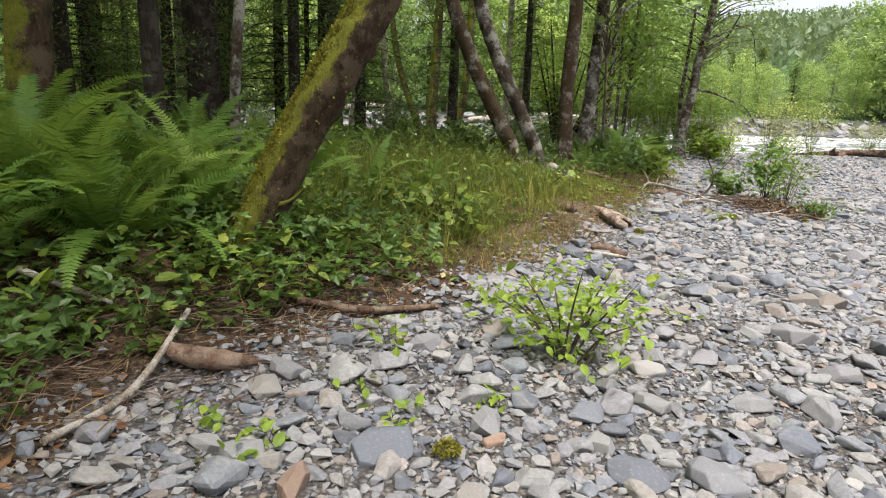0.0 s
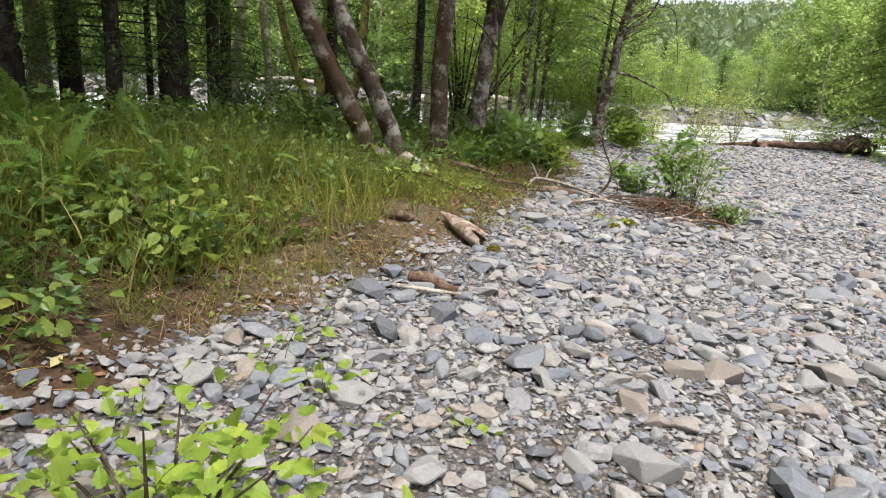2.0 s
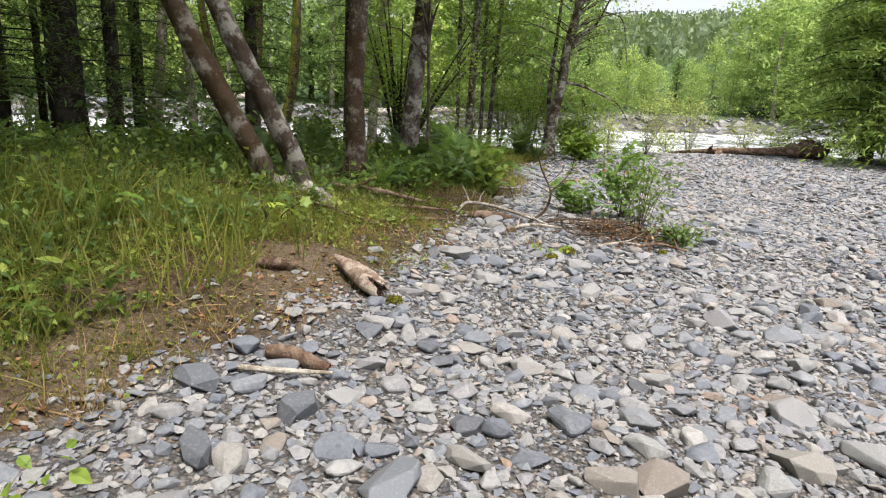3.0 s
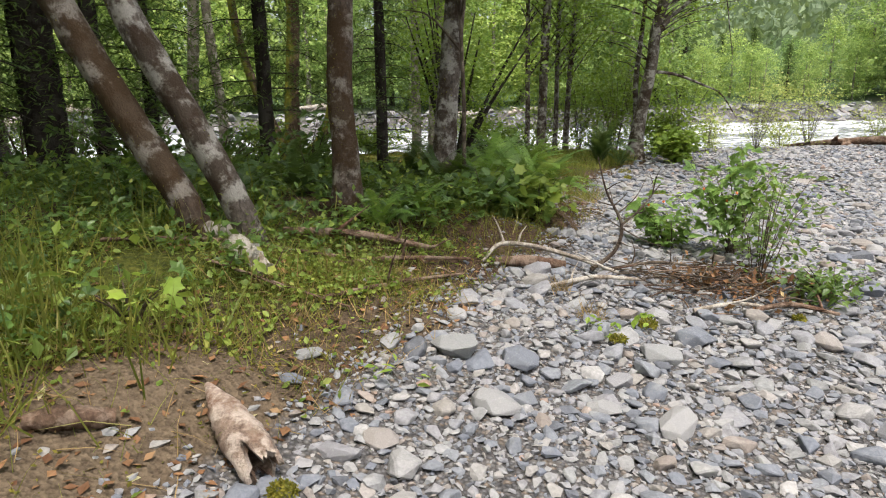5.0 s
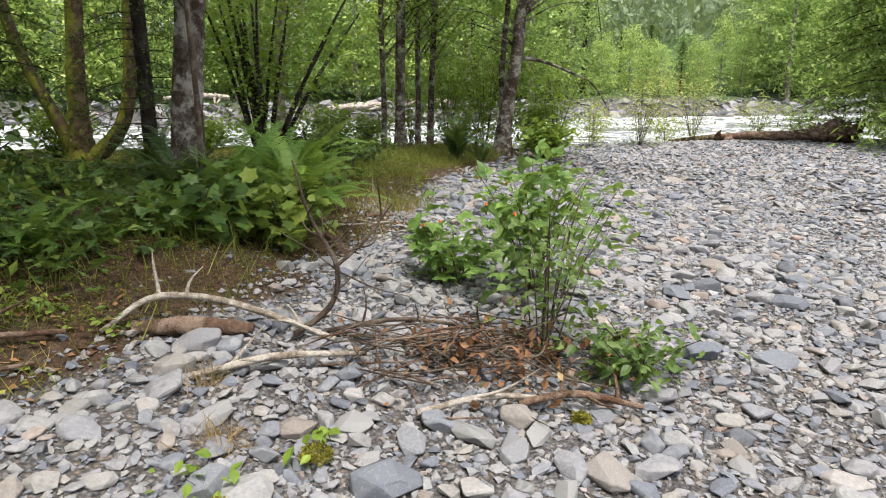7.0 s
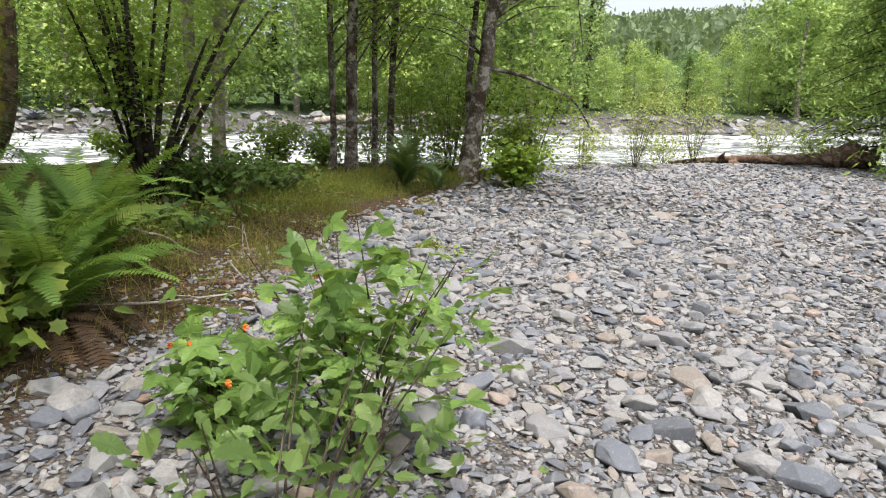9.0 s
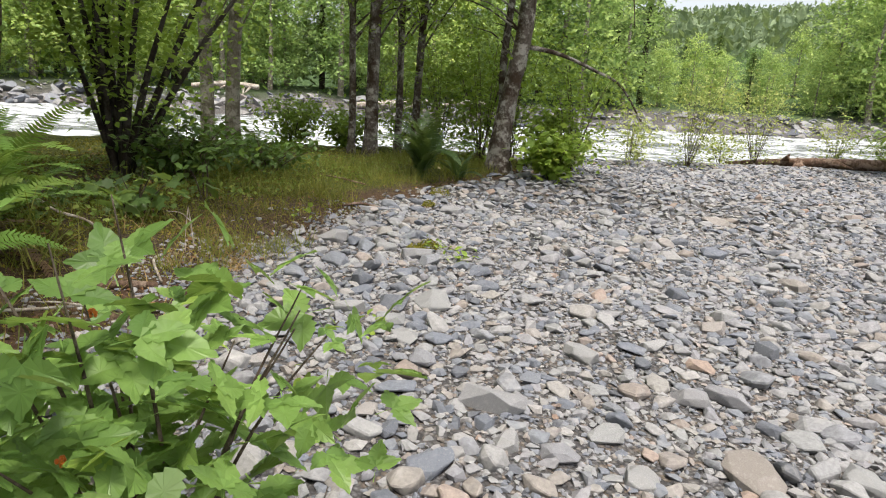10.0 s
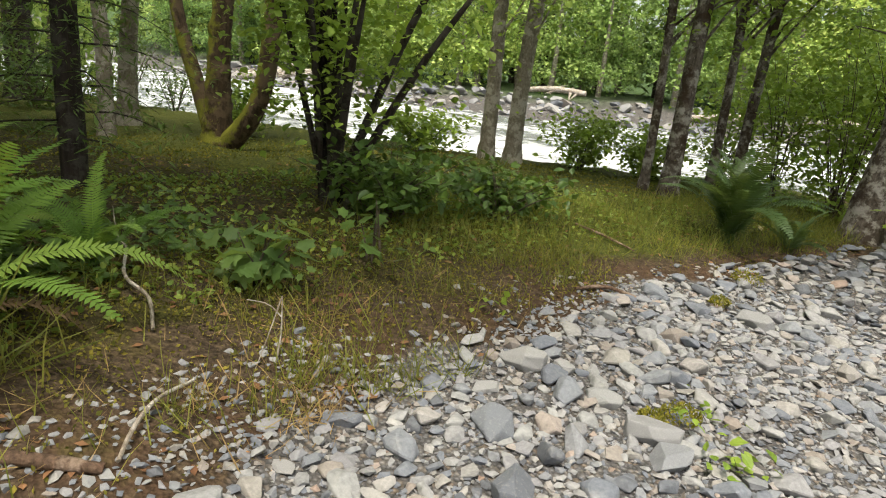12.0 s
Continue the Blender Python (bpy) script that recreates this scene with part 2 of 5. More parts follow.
def bark_material(name, dark, light, patch, moss, moss_low, moss_high, stretch=6.0, upper=0.0):
    """Bark with upright furrows, pale patches and moss."""
    m, nt, p = material(name)
    tc = nt.nodes.new("ShaderNodeTexCoord")
    mp = nt.nodes.new("ShaderNodeMapping")
    mp.inputs["Scale"].default_value = (1, 1, 1 / stretch)
    nt.links.new(tc.outputs["Object"], mp.inputs[0])
    furrow = noise_of(nt, 34, 6, 0.65, mp.outputs[0])
    spots = noise_of(nt, 6, 6, 0.65)
    green = noise_of(nt, 4.0, 7, 0.7)
    if upper:                                        # moss gathers on the upper side of a leaning stem
        side = nt.nodes.new("ShaderNodeVectorMath")
        side.operation = "DOT_PRODUCT"
        side.inputs[1].default_value = (-0.6, -0.25, 0.75)
        nt.links.new(nt.nodes.new("ShaderNodeNewGeometry").outputs["Normal"], side.inputs[0])
        gather = nt.nodes.new("ShaderNodeMath")
        gather.operation = "MULTIPLY_ADD"
        gather.inputs[1].default_value = upper
        nt.links.new(side.outputs["Value"], gather.inputs[0])
        nt.links.new(green, gather.inputs[2])
        green = gather.outputs[0]
    col = ramp(nt, furrow, [(0.32, dark), (0.68, light)])
    col = blend(nt, ramp(nt, spots, [(0.48, (0, 0, 0)), (0.55, (0.85, 0.85, 0.85))]), col, patch)
    col = blend(nt, ramp(nt, green, [(moss_low, (0, 0, 0)), (moss_high, (0.9, 0.9, 0.9))]), col, moss)
    fine = noise_of(nt, 90, 4, 0.7)
    col = blend(nt, 0.5, col, ramp(nt, fine, [(0.3, (0.3, 0.3, 0.3)), (0.7, (0.7, 0.7, 0.7))]), "OVERLAY")
    nt.links.new(col, p.inputs["Base Color"])
    p.inputs["Roughness"].default_value = 0.88
    p.inputs["Specular IOR Level"].default_value = 0.2
    relief(nt, p, blend(nt, 0.4, furrow, fine), 0.9, 0.03)
    return m


BARK_MOSSY = bark_material("mossy_maple_bark", (0.02, 0.014, 0.009), (0.085, 0.055, 0.032), (0.12, 0.085, 0.055), (0.17, 0.175, 0.022), 0.52, 0.62, 6.0, 0.3)
BARK_ALDER = bark_material("alder_bark", (0.045, 0.036, 0.03), (0.16, 0.133, 0.112), (0.33, 0.31, 0.28), (0.04, 0.024, 0.014), 0.48, 0.56, 2.0)
BARK_RED = bark_material("red_mossy_alder_bark", (0.035, 0.025, 0.018), (0.12, 0.088, 0.068), (0.27, 0.24, 0.21), (0.055, 0.032, 0.015), 0.44, 0.52, 2.0)
BARK_GREY = bark_material("pale_alder_bark", (0.12, 0.1, 0.075), (0.26, 0.23, 0.185), (0.38, 0.35, 0.3), (0.12, 0.11, 0.035), 0.58, 0.7, 2.0)
BARK_DARK = bark_material("conifer_bark", (0.014, 0.011, 0.009), (0.05, 0.037, 0.03), (0.07, 0.06, 0.052), (0.06, 0.06, 0.02), 0.64, 0.76, 8.0)
BARK_TWIG = bark_material("dark_twig_bark", (0.045, 0.033, 0.026), (0.11, 0.08, 0.06), (0.16, 0.13, 0.1), (0.07, 0.07, 0.025), 0.62, 0.75, 5.0)
DEADWOOD = bark_material("bleached_wood", (0.16, 0.125, 0.095), (0.38, 0.33, 0.275), (0.48, 0.44, 0.39), (0.16, 0.105, 0.065), 0.58, 0.72, 9.0)
ROTWOOD = bark_material("rotten_wood", (0.05, 0.03, 0.02), (0.18, 0.115, 0.08), (0.26, 0.19, 0.145), (0.1, 0.05, 0.03), 0.5, 0.65, 9.0)
PINKWOOD = bark_material("weathered_pinkish_wood", (0.1, 0.065, 0.048), (0.33, 0.25, 0.2), (0.45, 0.375, 0.32), (0.16, 0.09, 0.058), 0.52, 0.64, 6.0)

# ground: gravel, earth with litter, moss; two painted-in masks give where the bank begins and where it is mossy
GROUND, nt, p = material("ground")
bank_mask = nt.nodes.new("ShaderNodeAttribute")
bank_mask.attribute_name = "bank"
moss_mask = nt.nodes.new("ShaderNodeAttribute")
moss_mask.attribute_name = "mossy"
wet_mask = nt.nodes.new("ShaderNodeAttribute")
wet_mask.attribute_name = "woods"
vor = node(nt, "ShaderNodeTexVoronoi", Scale=48.0)
nt.links.new(nt.nodes.new("ShaderNodeTexCoord").outputs["Object"], vor.inputs["Vector"])
cells = nt.nodes.new("ShaderNodeSeparateColor")
nt.links.new(vor.outputs["Color"], cells.inputs[0])
fine_gravel = ramp(nt, cells.outputs[0], [(0.0, (0.12, 0.118, 0.124)), (0.4, (0.19, 0.187, 0.194)), (0.75, (0.26, 0.25, 0.245)), (1.0, (0.28, 0.23, 0.19))])
# shade in the gaps is painted: each grain darkens towards its edge
gap_shade = ramp(nt, vor.outputs["Distance"], [(0.0, (1, 1, 1)), (0.6, (0.4, 0.385, 0.37))])
fine_gravel = blend(nt, 1.0, fine_gravel, gap_shade, "MULTIPLY")
n1, n2, n3 = noise_of(nt, 3.0, 6, 0.65), noise_of(nt, 26, 6, 0.7), noise_of(nt, 0.9, 4)
soil = ramp(nt, n2, [(0.3, (0.018, 0.013, 0.009)), (0.5, (0.06, 0.042, 0.027)), (0.7, (0.14, 0.1, 0.062))])
soil = blend(nt, ramp(nt, n1, [(0.45, (0, 0, 0)), (0.6, (0.6, 0.6, 0.6))]), soil, (0.075, 0.04, 0.024))
mossy = ramp(nt, n2, [(0.3, (0.022, 0.03, 0.008)), (0.55, (0.075, 0.085, 0.014)), (0.75, (0.16, 0.15, 0.035))])
sandy_mask = nt.nodes.new("ShaderNodeAttribute")
sandy_mask.attribute_name = "sandy"
sand = ramp(nt, n2, [(0.3, (0.065, 0.046, 0.031)), (0.7, (0.17, 0.128, 0.086))])
soil = blend(nt, sandy_mask.outputs["Fac"], soil, sand)
soil = blend(nt, ramp(nt, blend(nt, 0.5, moss_mask.outputs["Fac"], n1), [(0.42, (0, 0, 0)), (0.6, (0.95, 0.95, 0.95))]), soil, mossy)
both = blend(nt, ramp(nt, blend(nt, 0.3, bank_mask.outputs["Fac"], n1), [(0.42, (0, 0, 0)), (0.56, (1, 1, 1))]), fine_gravel, soil)
woods = ramp(nt, n1, [(0.35, (0.03, 0.055, 0.02)), (0.65, (0.08, 0.13, 0.04))])
both = blend(nt, wet_mask.outputs["Fac"], both, woods)
nt.links.new(both, p.inputs["Base Color"])
p.inputs["Roughness"].default_value = 0.92
p.inputs["Specular IOR Level"].default_value = 0.15
relief(nt, p, blend(nt, 0.35, vor.outputs["Distance"], n2), 1.0, 0.03)

# river: clear shallow water broken into white riffles; sky glare is painted into the white
WATER, nt, p = material("river_water")
tc = nt.nodes.new("ShaderNodeTexCoord")
mp = nt.nodes.new("ShaderNodeMapping")
mp.inputs["Scale"].default_value = (0.45, 1.0, 1.0)
nt.links.new(tc.outputs["Object"], mp.inputs[0])
chop = noise_of(nt, 2.4, 6, 0.62, mp.outputs[0])
ripple = noise_of(nt, 9.0, 5, 0.65, mp.outputs[0])
broad = noise_of(nt, 0.25, 3, 0.5, mp.outputs[0])
froth = blend(nt, 0.45, chop, broad)
foam_glare = ramp(nt, froth, [(0.42, (0, 0, 0)), (0.62, (1, 1, 1))])
nt.links.new(blend(nt, foam_glare, (0.14, 0.15, 0.15), (0.72, 0.74, 0.76)), p.inputs["Base Color"])
nt.links.new(ramp(nt, foam_glare, [(0.0, (0.12, 0.12, 0.12)), (1.0, (0.6, 0.6, 0.6))]), p.inputs["Roughness"])
p.inputs["IOR"].default_value = 1.33
relief(nt, p, blend(nt, 0.4, chop, ripple), 0.7, 0.12)

# ---- ground and river ----
def spread(lo, hi, step, far_lo, far_hi, grow=1.22):
    mid = list(np.arange(lo, hi, step))
    up, s = [], step
    while (up[-1] if up else mid[-1]) < far_hi:
        s *= grow
        up.append((up[-1] if up else mid[-1]) + min(s, 60))
    dn, s = [], step
    while (dn[-1] if dn else lo) > far_lo:
        s *= grow
        dn.append((dn[-1] if dn else lo) - min(s, 60))
    return np.array(dn[::-1] + mid + up)


gx, gy = spread(-5, 11, 0.13, -700, 700), spread(-2, 24, 0.13, -500, 900, 1.15)
X, Y = np.meshgrid(gx, gy, indexing="ij")
Z = land(X, Y)
i, j = np.meshgrid(np.arange(len(gx) - 1), np.arange(len(gy) - 1), indexing="ij")
quads = np.stack([i * len(gy) + j, (i + 1) * len(gy) + j, (i + 1) * len(gy) + j + 1, i * len(gy) + j + 1], -1).reshape(-1, 4)
g = Geo().add(np.stack([X, Y, Z], -1).reshape(-1, 3), quads)
ground_mesh = g.mesh("ground", GROUND)
D = bank_d(X, Y)


def mask(name, values):
    a = ground_mesh.attributes.new(name, "FLOAT", "POINT")
    a.data.foreach_set("value", np.clip(values, 0, 1).astype(np.float32).ravel())


in_reach = 1 - smooth(-2.5, -0.5, Y - near_shore(X))
mask("bank", smooth(0.25, -0.35, D) * in_reach)
mask("mossy", smooth(0.8, 1.25, np.hypot((X - 1.6) / 0.55, (Y - 6.4) / 0.68)) * (1 - 0.8 * smooth(-1.3, -0.8, D) * smooth(5.2, 5.8, Y) * smooth(7.8, 7.2, Y)) * (0.25 + 0.55 * smooth(-0.2, -1.0, D) * (smooth(4.6, 5.6, Y) * smooth(9.3, 8.0, Y) + smooth(15.2, 16.5, Y) + 0.4 * smooth(11.5, 13, Y))) * (D < 0))
mask("sandy", np.maximum(smooth(-1.2, -0.5, D) * smooth(4.0, 4.8, Y) * smooth(8.6, 7.4, Y) * (0.55 + 0.45 * np.sin(X * 3.1 + Y * 2.3)), smooth(1.25, 0.8, np.hypot((X - 1.6) / 0.55, (Y - 6.4) / 0.68))))
mask("woods", smooth(3.5, 6, Y - far_shore(X)))
ground = tagged(new("ground", ground_mesh), "grey gravel bar below an earthy mossy bank", "ground", kind="structure")

wx, wy = np.arange(-110, 111, 0.6), np.arange(20, 66, 0.42)
X, Y = np.meshgrid(wx, wy, indexing="ij")
W = -0.9 + 0.05 * np.sin(X * 1.1 + 2 * np.sin(Y * 0.5)) * np.sin(Y * 2.2 + X * 0.3) + 0.03 * np.sin(X * 3.3 - Y * 2.9) + RNG.normal(0, 0.018, X.shape)
i, j = np.meshgrid(np.arange(len(wx) - 1), np.arange(len(wy) - 1), indexing="ij")
quads = np.stack([i * len(wy) + j, (i + 1) * len(wy) + j, (i + 1) * len(wy) + j + 1, i * len(wy) + j + 1], -1).reshape(-1, 4)
river = tagged(new("water", Geo().add(np.stack([X, Y, W], -1).reshape(-1, 3), quads).mesh("water", WATER)), "shallow fast river broken into white riffles", "river", kind="structure")

# ---- leaf and stem templates ----
NEEDLE = ([(0, 0, 0), (0.11, 0.4, 0.02), (0, 1, -0.04), (-0.11, 0.4, 0.02)], [(0, 1, 2), (0, 2, 3)])
LEAF = ([(0, 0, 0), (0.3, 0.45, 0.05), (0, 1, -0.03), (-0.3, 0.45, 0.05)], [(0, 1, 2), (0, 2, 3)])
OVAL = ([(0, 0, 0), (0.25, 0.22, 0.05), (0.34, 0.5, 0.07), (0.18, 0.8, 0.02), (0, 1.05, -0.06), (-0.18, 0.8, 0.02), (-0.34, 0.5, 0.07), (-0.25, 0.22, 0.05), (0, 0.5, 0)],
        [(8, 0, 1), (8, 1, 2), (8, 2, 3), (8, 3, 4), (8, 4, 5), (8, 5, 6), (8, 6, 7), (8, 7, 0)])


def lobed(lobes=5, depth=0.45):
    """A maple-like or saw-edged leaf: a fan of points round its middle."""
    pts = [(0, 0, 0)]
    n = lobes * 2 + 1
    for k in range(n):
        a = radians(-150 + 300 * k / (n - 1))
        r = (0.56 if k % 2 else 0.56 * (1 - depth)) * (1.15 - 0.25 * abs(a) / 2.6)
        pts.append((r * math.sin(a), 0.45 + r * math.cos(a), 0.07 * abs(math.sin(a)) - 0.05 * r))
    pts.append((0, 0.45, 0.03))
    c = len(pts) - 1
    return pts, [(c, k, k + 1) for k in range(1, n)] + [(c, n, 0), (c, 0, 1)]


def sawtooth(teeth=5, wide=0.36):
    """A pointed, saw-edged leaf folded along its midrib."""
    pts = [(0, 0, 0)]
    for side in (1, -1):
        row = []
        for k in range(teeth):
            u = (k + 0.6) / teeth
            w = wide * math.sin(math.pi * u ** 0.75) ** 0.8
            row += [(side * w, u - 0.03, 0.16 * w - 0.1 * u * u), (side * w * 0.84, u + 0.07, 0.14 * w - 0.1 * u * u)]
        if side < 0:
            row = row[::-1]
        pts += row + ([(0, 1.08, -0.13)] if side > 0 else [])
    pts.append((0, 0.5, -0.03))
    c = len(pts) - 1
    return pts, [(c, k, k + 1) for k in range(c - 1)] + [(c, c - 1, 0)]


POINTED = sawtooth()
MAPLE = lobed(5, 0.34)


def triple(tpl):
    """Three leaflets on one stalk."""
    tv, tf = np.array(tpl[0], float), np.array(tpl[1])
    out, fs = [], []
    for k, (a, s) in enumerate(((0, 0.62), (1.25, 0.52), (-1.25, 0.52))):
        r = turn(a)[0]
        out.append(tv * s @ r.T + [0, 0.35, 0])
        fs.append(tf + k * len(tv))
    stalk = np.array([(-0.012, 0, 0), (0.012, 0, 0), (0, 0.36, 0)])
    return np.vstack(out + [stalk]), np.vstack(fs + [np.array([(0, 1, 2)]) + 3 * len(tv)])


HEX = ([(0, 0, 0), (0.32, 0.38, 0.06), (0.2, 0.78, 0.02), (0, 1.05, -0.06), (-0.2, 0.78, 0.02), (-0.32, 0.38, 0.06)], [(0, 1, 2), (0, 2, 3), (0, 3, 4), (0, 4, 5)])
TRIPLE = triple(HEX)
TRIPLE_JAG = triple(POINTED)


def spin(n, lean=0.5, base=0.0):
    """Random leaf attitudes, mostly facing the sky, with the given unrest."""
    return turn(RNG.uniform(0, 6.283, n), base + RNG.normal(0, lean, n), RNG.normal(0, lean, n))


def leaves(geo, tpl, locs, size, lean=0.5, base=0.0, mat=0, vary=0.3):
    n = len(locs)
    if n:
        s = size * np.clip(1 + vary * RNG.normal(size=n), 0.45, 1.8)
        scatter(geo, tpl[0], tpl[1], spin(n, lean, base) * s[:, None, None], locs, mat)


def clumps(centre, radii, n_clumps, per, clump_r, flat=0.45, hollow=0.35):
    """Places of leaves, gathered into flattish clumps inside an uneven ball."""
    u = RNG.normal(size=(n_clumps, 3))
    u /= np.linalg.norm(u, axis=1)[:, None]
    u *= (hollow + (1 - hollow) * RNG.random(n_clumps) ** 0.6)[:, None]
    c = np.asarray(centre) + u * np.asarray(radii) * (1 + 0.18 * RNG.normal(size=(n_clumps, 1)))
    off = RNG.normal(size=(n_clumps, per, 3)) * clump_r * RNG.uniform(0.6, 1.3, (n_clumps, 1, 1)) * [1, 1, flat]
    return (c[:, None] + off).reshape(-1, 3), c


# ---- stones ----
def icosphere(sub):
    bm = bmesh.new()
    bmesh.ops.create_icosphere(bm, subdivisions=sub, radius=1.0)
    v = np.array([q.co[:] for q in bm.verts])
    f = np.array([[q.index for q in t.verts] for t in bm.faces])
    bm.free()
    return v, f


def stone_shape(points, rng, worn=0.0):
    """A broken, platy river stone: the hull of random points in a squashed block, its edges worn."""
    bm = bmesh.new()
    k = np.arange(points) + 0.5
    h, a = 1 - 2 * k / points, k * 2.39996 + rng.uniform(0, 6)
    u = np.c_[np.sqrt(1 - h * h) * np.cos(a), np.sqrt(1 - h * h) * np.sin(a), h] @ turn(*rng.uniform(0, 6, (3, 1)))[0] + rng.normal(0, 0.34, (points, 3))
    u /= (np.abs(u) ** 3.6).sum(1)[:, None] ** (1 / 3.6)
    u *= rng.uniform(0.86, 1.0, (points, 1))
    u[:, 0] += 0.25 * rng.normal() * u[:, 1]
    u *= [1, rng.uniform(0.55, 0.95), rng.uniform(0.26, 0.6)]
    for q in u:
        bm.verts.new(q)
    bmesh.ops.convex_hull(bm, input=bm.verts[:])
    bmesh.ops.delete(bm, geom=[q for q in bm.verts if not q.link_faces], context="VERTS")
    bmesh.ops.dissolve_limit(bm, angle_limit=0.3, verts=bm.verts[:], edges=bm.edges[:])
    if worn:
        bmesh.ops.bevel(bm, geom=bm.edges[:], offset=worn, segments=2 if points > 15 else 1, profile=0.6, affect="EDGES", clamp_overlap=True)
    bmesh.ops.triangulate(bm, faces=bm.faces[:])
    bm.verts.index_update()
    v = np.array([q.co[:] for q in bm.verts])
    f = np.array([[q.index for q in t.verts] for t in bm.faces])
    bm.free()
    return v / np.abs(v[:, 0]).max(), f


RS = np.random.default_rng(11)
BIG_SHAPES = [stone_shape(18, RS, 0.07) for _ in range(24)]
MID_SHAPES = [stone_shape(14, RS, 0.07) for _ in range(24)]
SMALL_SHAPES = [stone_shape(10, RS) for _ in range(18)]
FAR_SHAPES = [stone_shape(12, RS) for _ in range(18)]
GRIT = [stone_shape(7, RS) for _ in range(6)]
taken = {}


def room(x, y, r, gap):
    cx, cy = int(x // 0.3), int(y // 0.3)
    for a in range(cx - 2, cx + 3):
        for b in range(cy - 2, cy + 3):
            for (px, py, pr) in taken.get((a, b), ()):
                if (px - x) ** 2 + (py - y) ** 2 < (gap * (pr + r)) ** 2:
                    return False
    taken.setdefault((cx, cy), []).append((x, y, r))
    return True


def on_bar(x, y, margin=0.0):
    return (bank_d(x, y) > margin) & (y < near_shore(x) + 0.3)


# single boulders and slabs that stand out: x, y, half length, turn, tilt
BOULDERS = [(-0.19, 2.12, 0.2, 10, 6), (-0.67, 1.99, 0.13, 30, 8), (-0.81, 2.03, 0.13, 150, 5), (0.21, 2.33, 0.16, 60, 10), (1.52, 2.77, 0.17, 30, 10), (2.22, 4.67, 0.17, 120, 25),
            (0.76, 2.08, 0.19, 20, 8), (1.06, 2.09, 0.17, 0, 6), (0.82, 2.77, 0.13, 100, 35), (1.1, 3.03, 0.16, 30, 12), (0.99, 2.65, 0.14, 150, 10), (-0.07, 3.02, 0.16, 0, 5), (2.17, 3.16, 0.18, 170, 8),
            (0.33, 3.27, 0.15, 20, 5), (-0.38, 3.23, 0.12, 150, 12), (1.95, 4.3, 0.17, 75, 40), (3.69, 4.68, 0.2, 160, 5), (2.26, 4.92, 0.15, 20, 8), (1.74, 5.21, 0.14, 40, 15), (1.88, 4.72, 0.12, 0, 8),
            (3.35, 7.2, 0.13, 0, 8), (2.65, 5.86, 0.14, 60, 15), (3.4, 4.95, 0.13, 10, 5), (2.4, 4.3, 0.11, 150, 8), (4.04, 5.2, 0.24, 20, 5), (3.47, 5.6, 0.16, 150, 6), (1.96, 7.26, 0.12, 20, 4), (2.32, 7.55, 0.13, 40, 5),
            (1.93, 7.02, 0.09, 10, 5), (2.19, 6.66, 0.14, 160, 8), (2.34, 6.78, 0.12, 30, 10), (2.83, 7.1, 0.17, 20, 8), (2.98, 7.2, 0.12, 60, 5), (3.86, 7.85, 0.2, 10, 14), (3.5, 7.5, 0.12, 30, 8),
            (3.54, 8.1, 0.16, 20, 10), (4.16, 8.13, 0.22, 35, 8), (4.98, 8.15, 0.17, 80, 10), (4.66, 8.3, 0.16, 60, 8), (4.51, 8.42, 0.17, 110, 15), (4.03, 8.5, 0.13, 40, 5), (3.82, 8.46, 0.13, 10, 12),
            (6.3, 9.05, 0.2, 20, 5), (5.45, 8.72, 0.16, 150, 6), (4.71, 12.56, 0.08, 10, 4), (4.76, 12.66, 0.08, 80, 4), (4.84, 12.73, 0.08, 40, 4), (4.7, 12.9, 0.13, 10, 8), (4.54, 12.68, 0.07, 30, 5),
            (5.41, 12.95, 0.19, 100, 4), (5.05, 13.55, 0.12, 40, 12), (5.3, 13.94, 0.11, 150, 10), (7.3, 11.67, 0.2, 150, 6), (6.55, 11.2, 0.15, 20, 6), (6.6, 10.92, 0.13, 70, 6), (6.04, 10.37, 0.16, 0, 6),
            (6.68, 10.45, 0.2, 160, 6), (6.25, 13.0, 0.17, 20, 6), (6.66, 12.04, 0.16, 150, 6), (6.11, 11.04, 0.12, 30, 8), (6.32, 11.01, 0.13, 10, 5), (7.52, 10.99, 0.16, 100, 20), (7.7, 12.64, 0.17, 10, 10),
            (5.82, 10.87, 0.17, 20, 6), (7.54, 10.65, 0.19, 160, 8), (8.8, 15.0, 0.26, 0, 12), (9.72, 16.85, 0.3, 20, 10)]
big_meshes = []
for k, (v, f) in enumerate(BIG_SHAPES):
    me = Geo().add(v, f).mesh("stone", STONE, False)
    big_meshes.append(me)
stone_list = []
room(1.85, 6.6, 0.22, 0.0)
for (x, y, r, a, tilt) in BOULDERS:
    room(x, y, r * 0.5, 0.0)
    stone_list.append((x, y, r * 0.62, a, tilt))
RS = np.random.default_rng(21)
tries = 0
while len(stone_list) < 300 and tries < 30000:
    tries += 1
    y = RS.uniform(0.6, 15.5)
    x = np.interp(y, EDGE_Y, EDGE_X) + RS.uniform(0.0, 4.2)
    r = 0.06 + 0.085 * RS.random() ** 2.6
    if on_bar(x, y, 0.05) and room(x, y, r * 0.8, 0.95):
        stone_list.append((x, y, r, RS.uniform(0, 360), RS.normal(0, 9)))

far_geo, mid_geo = Geo(), Geo()


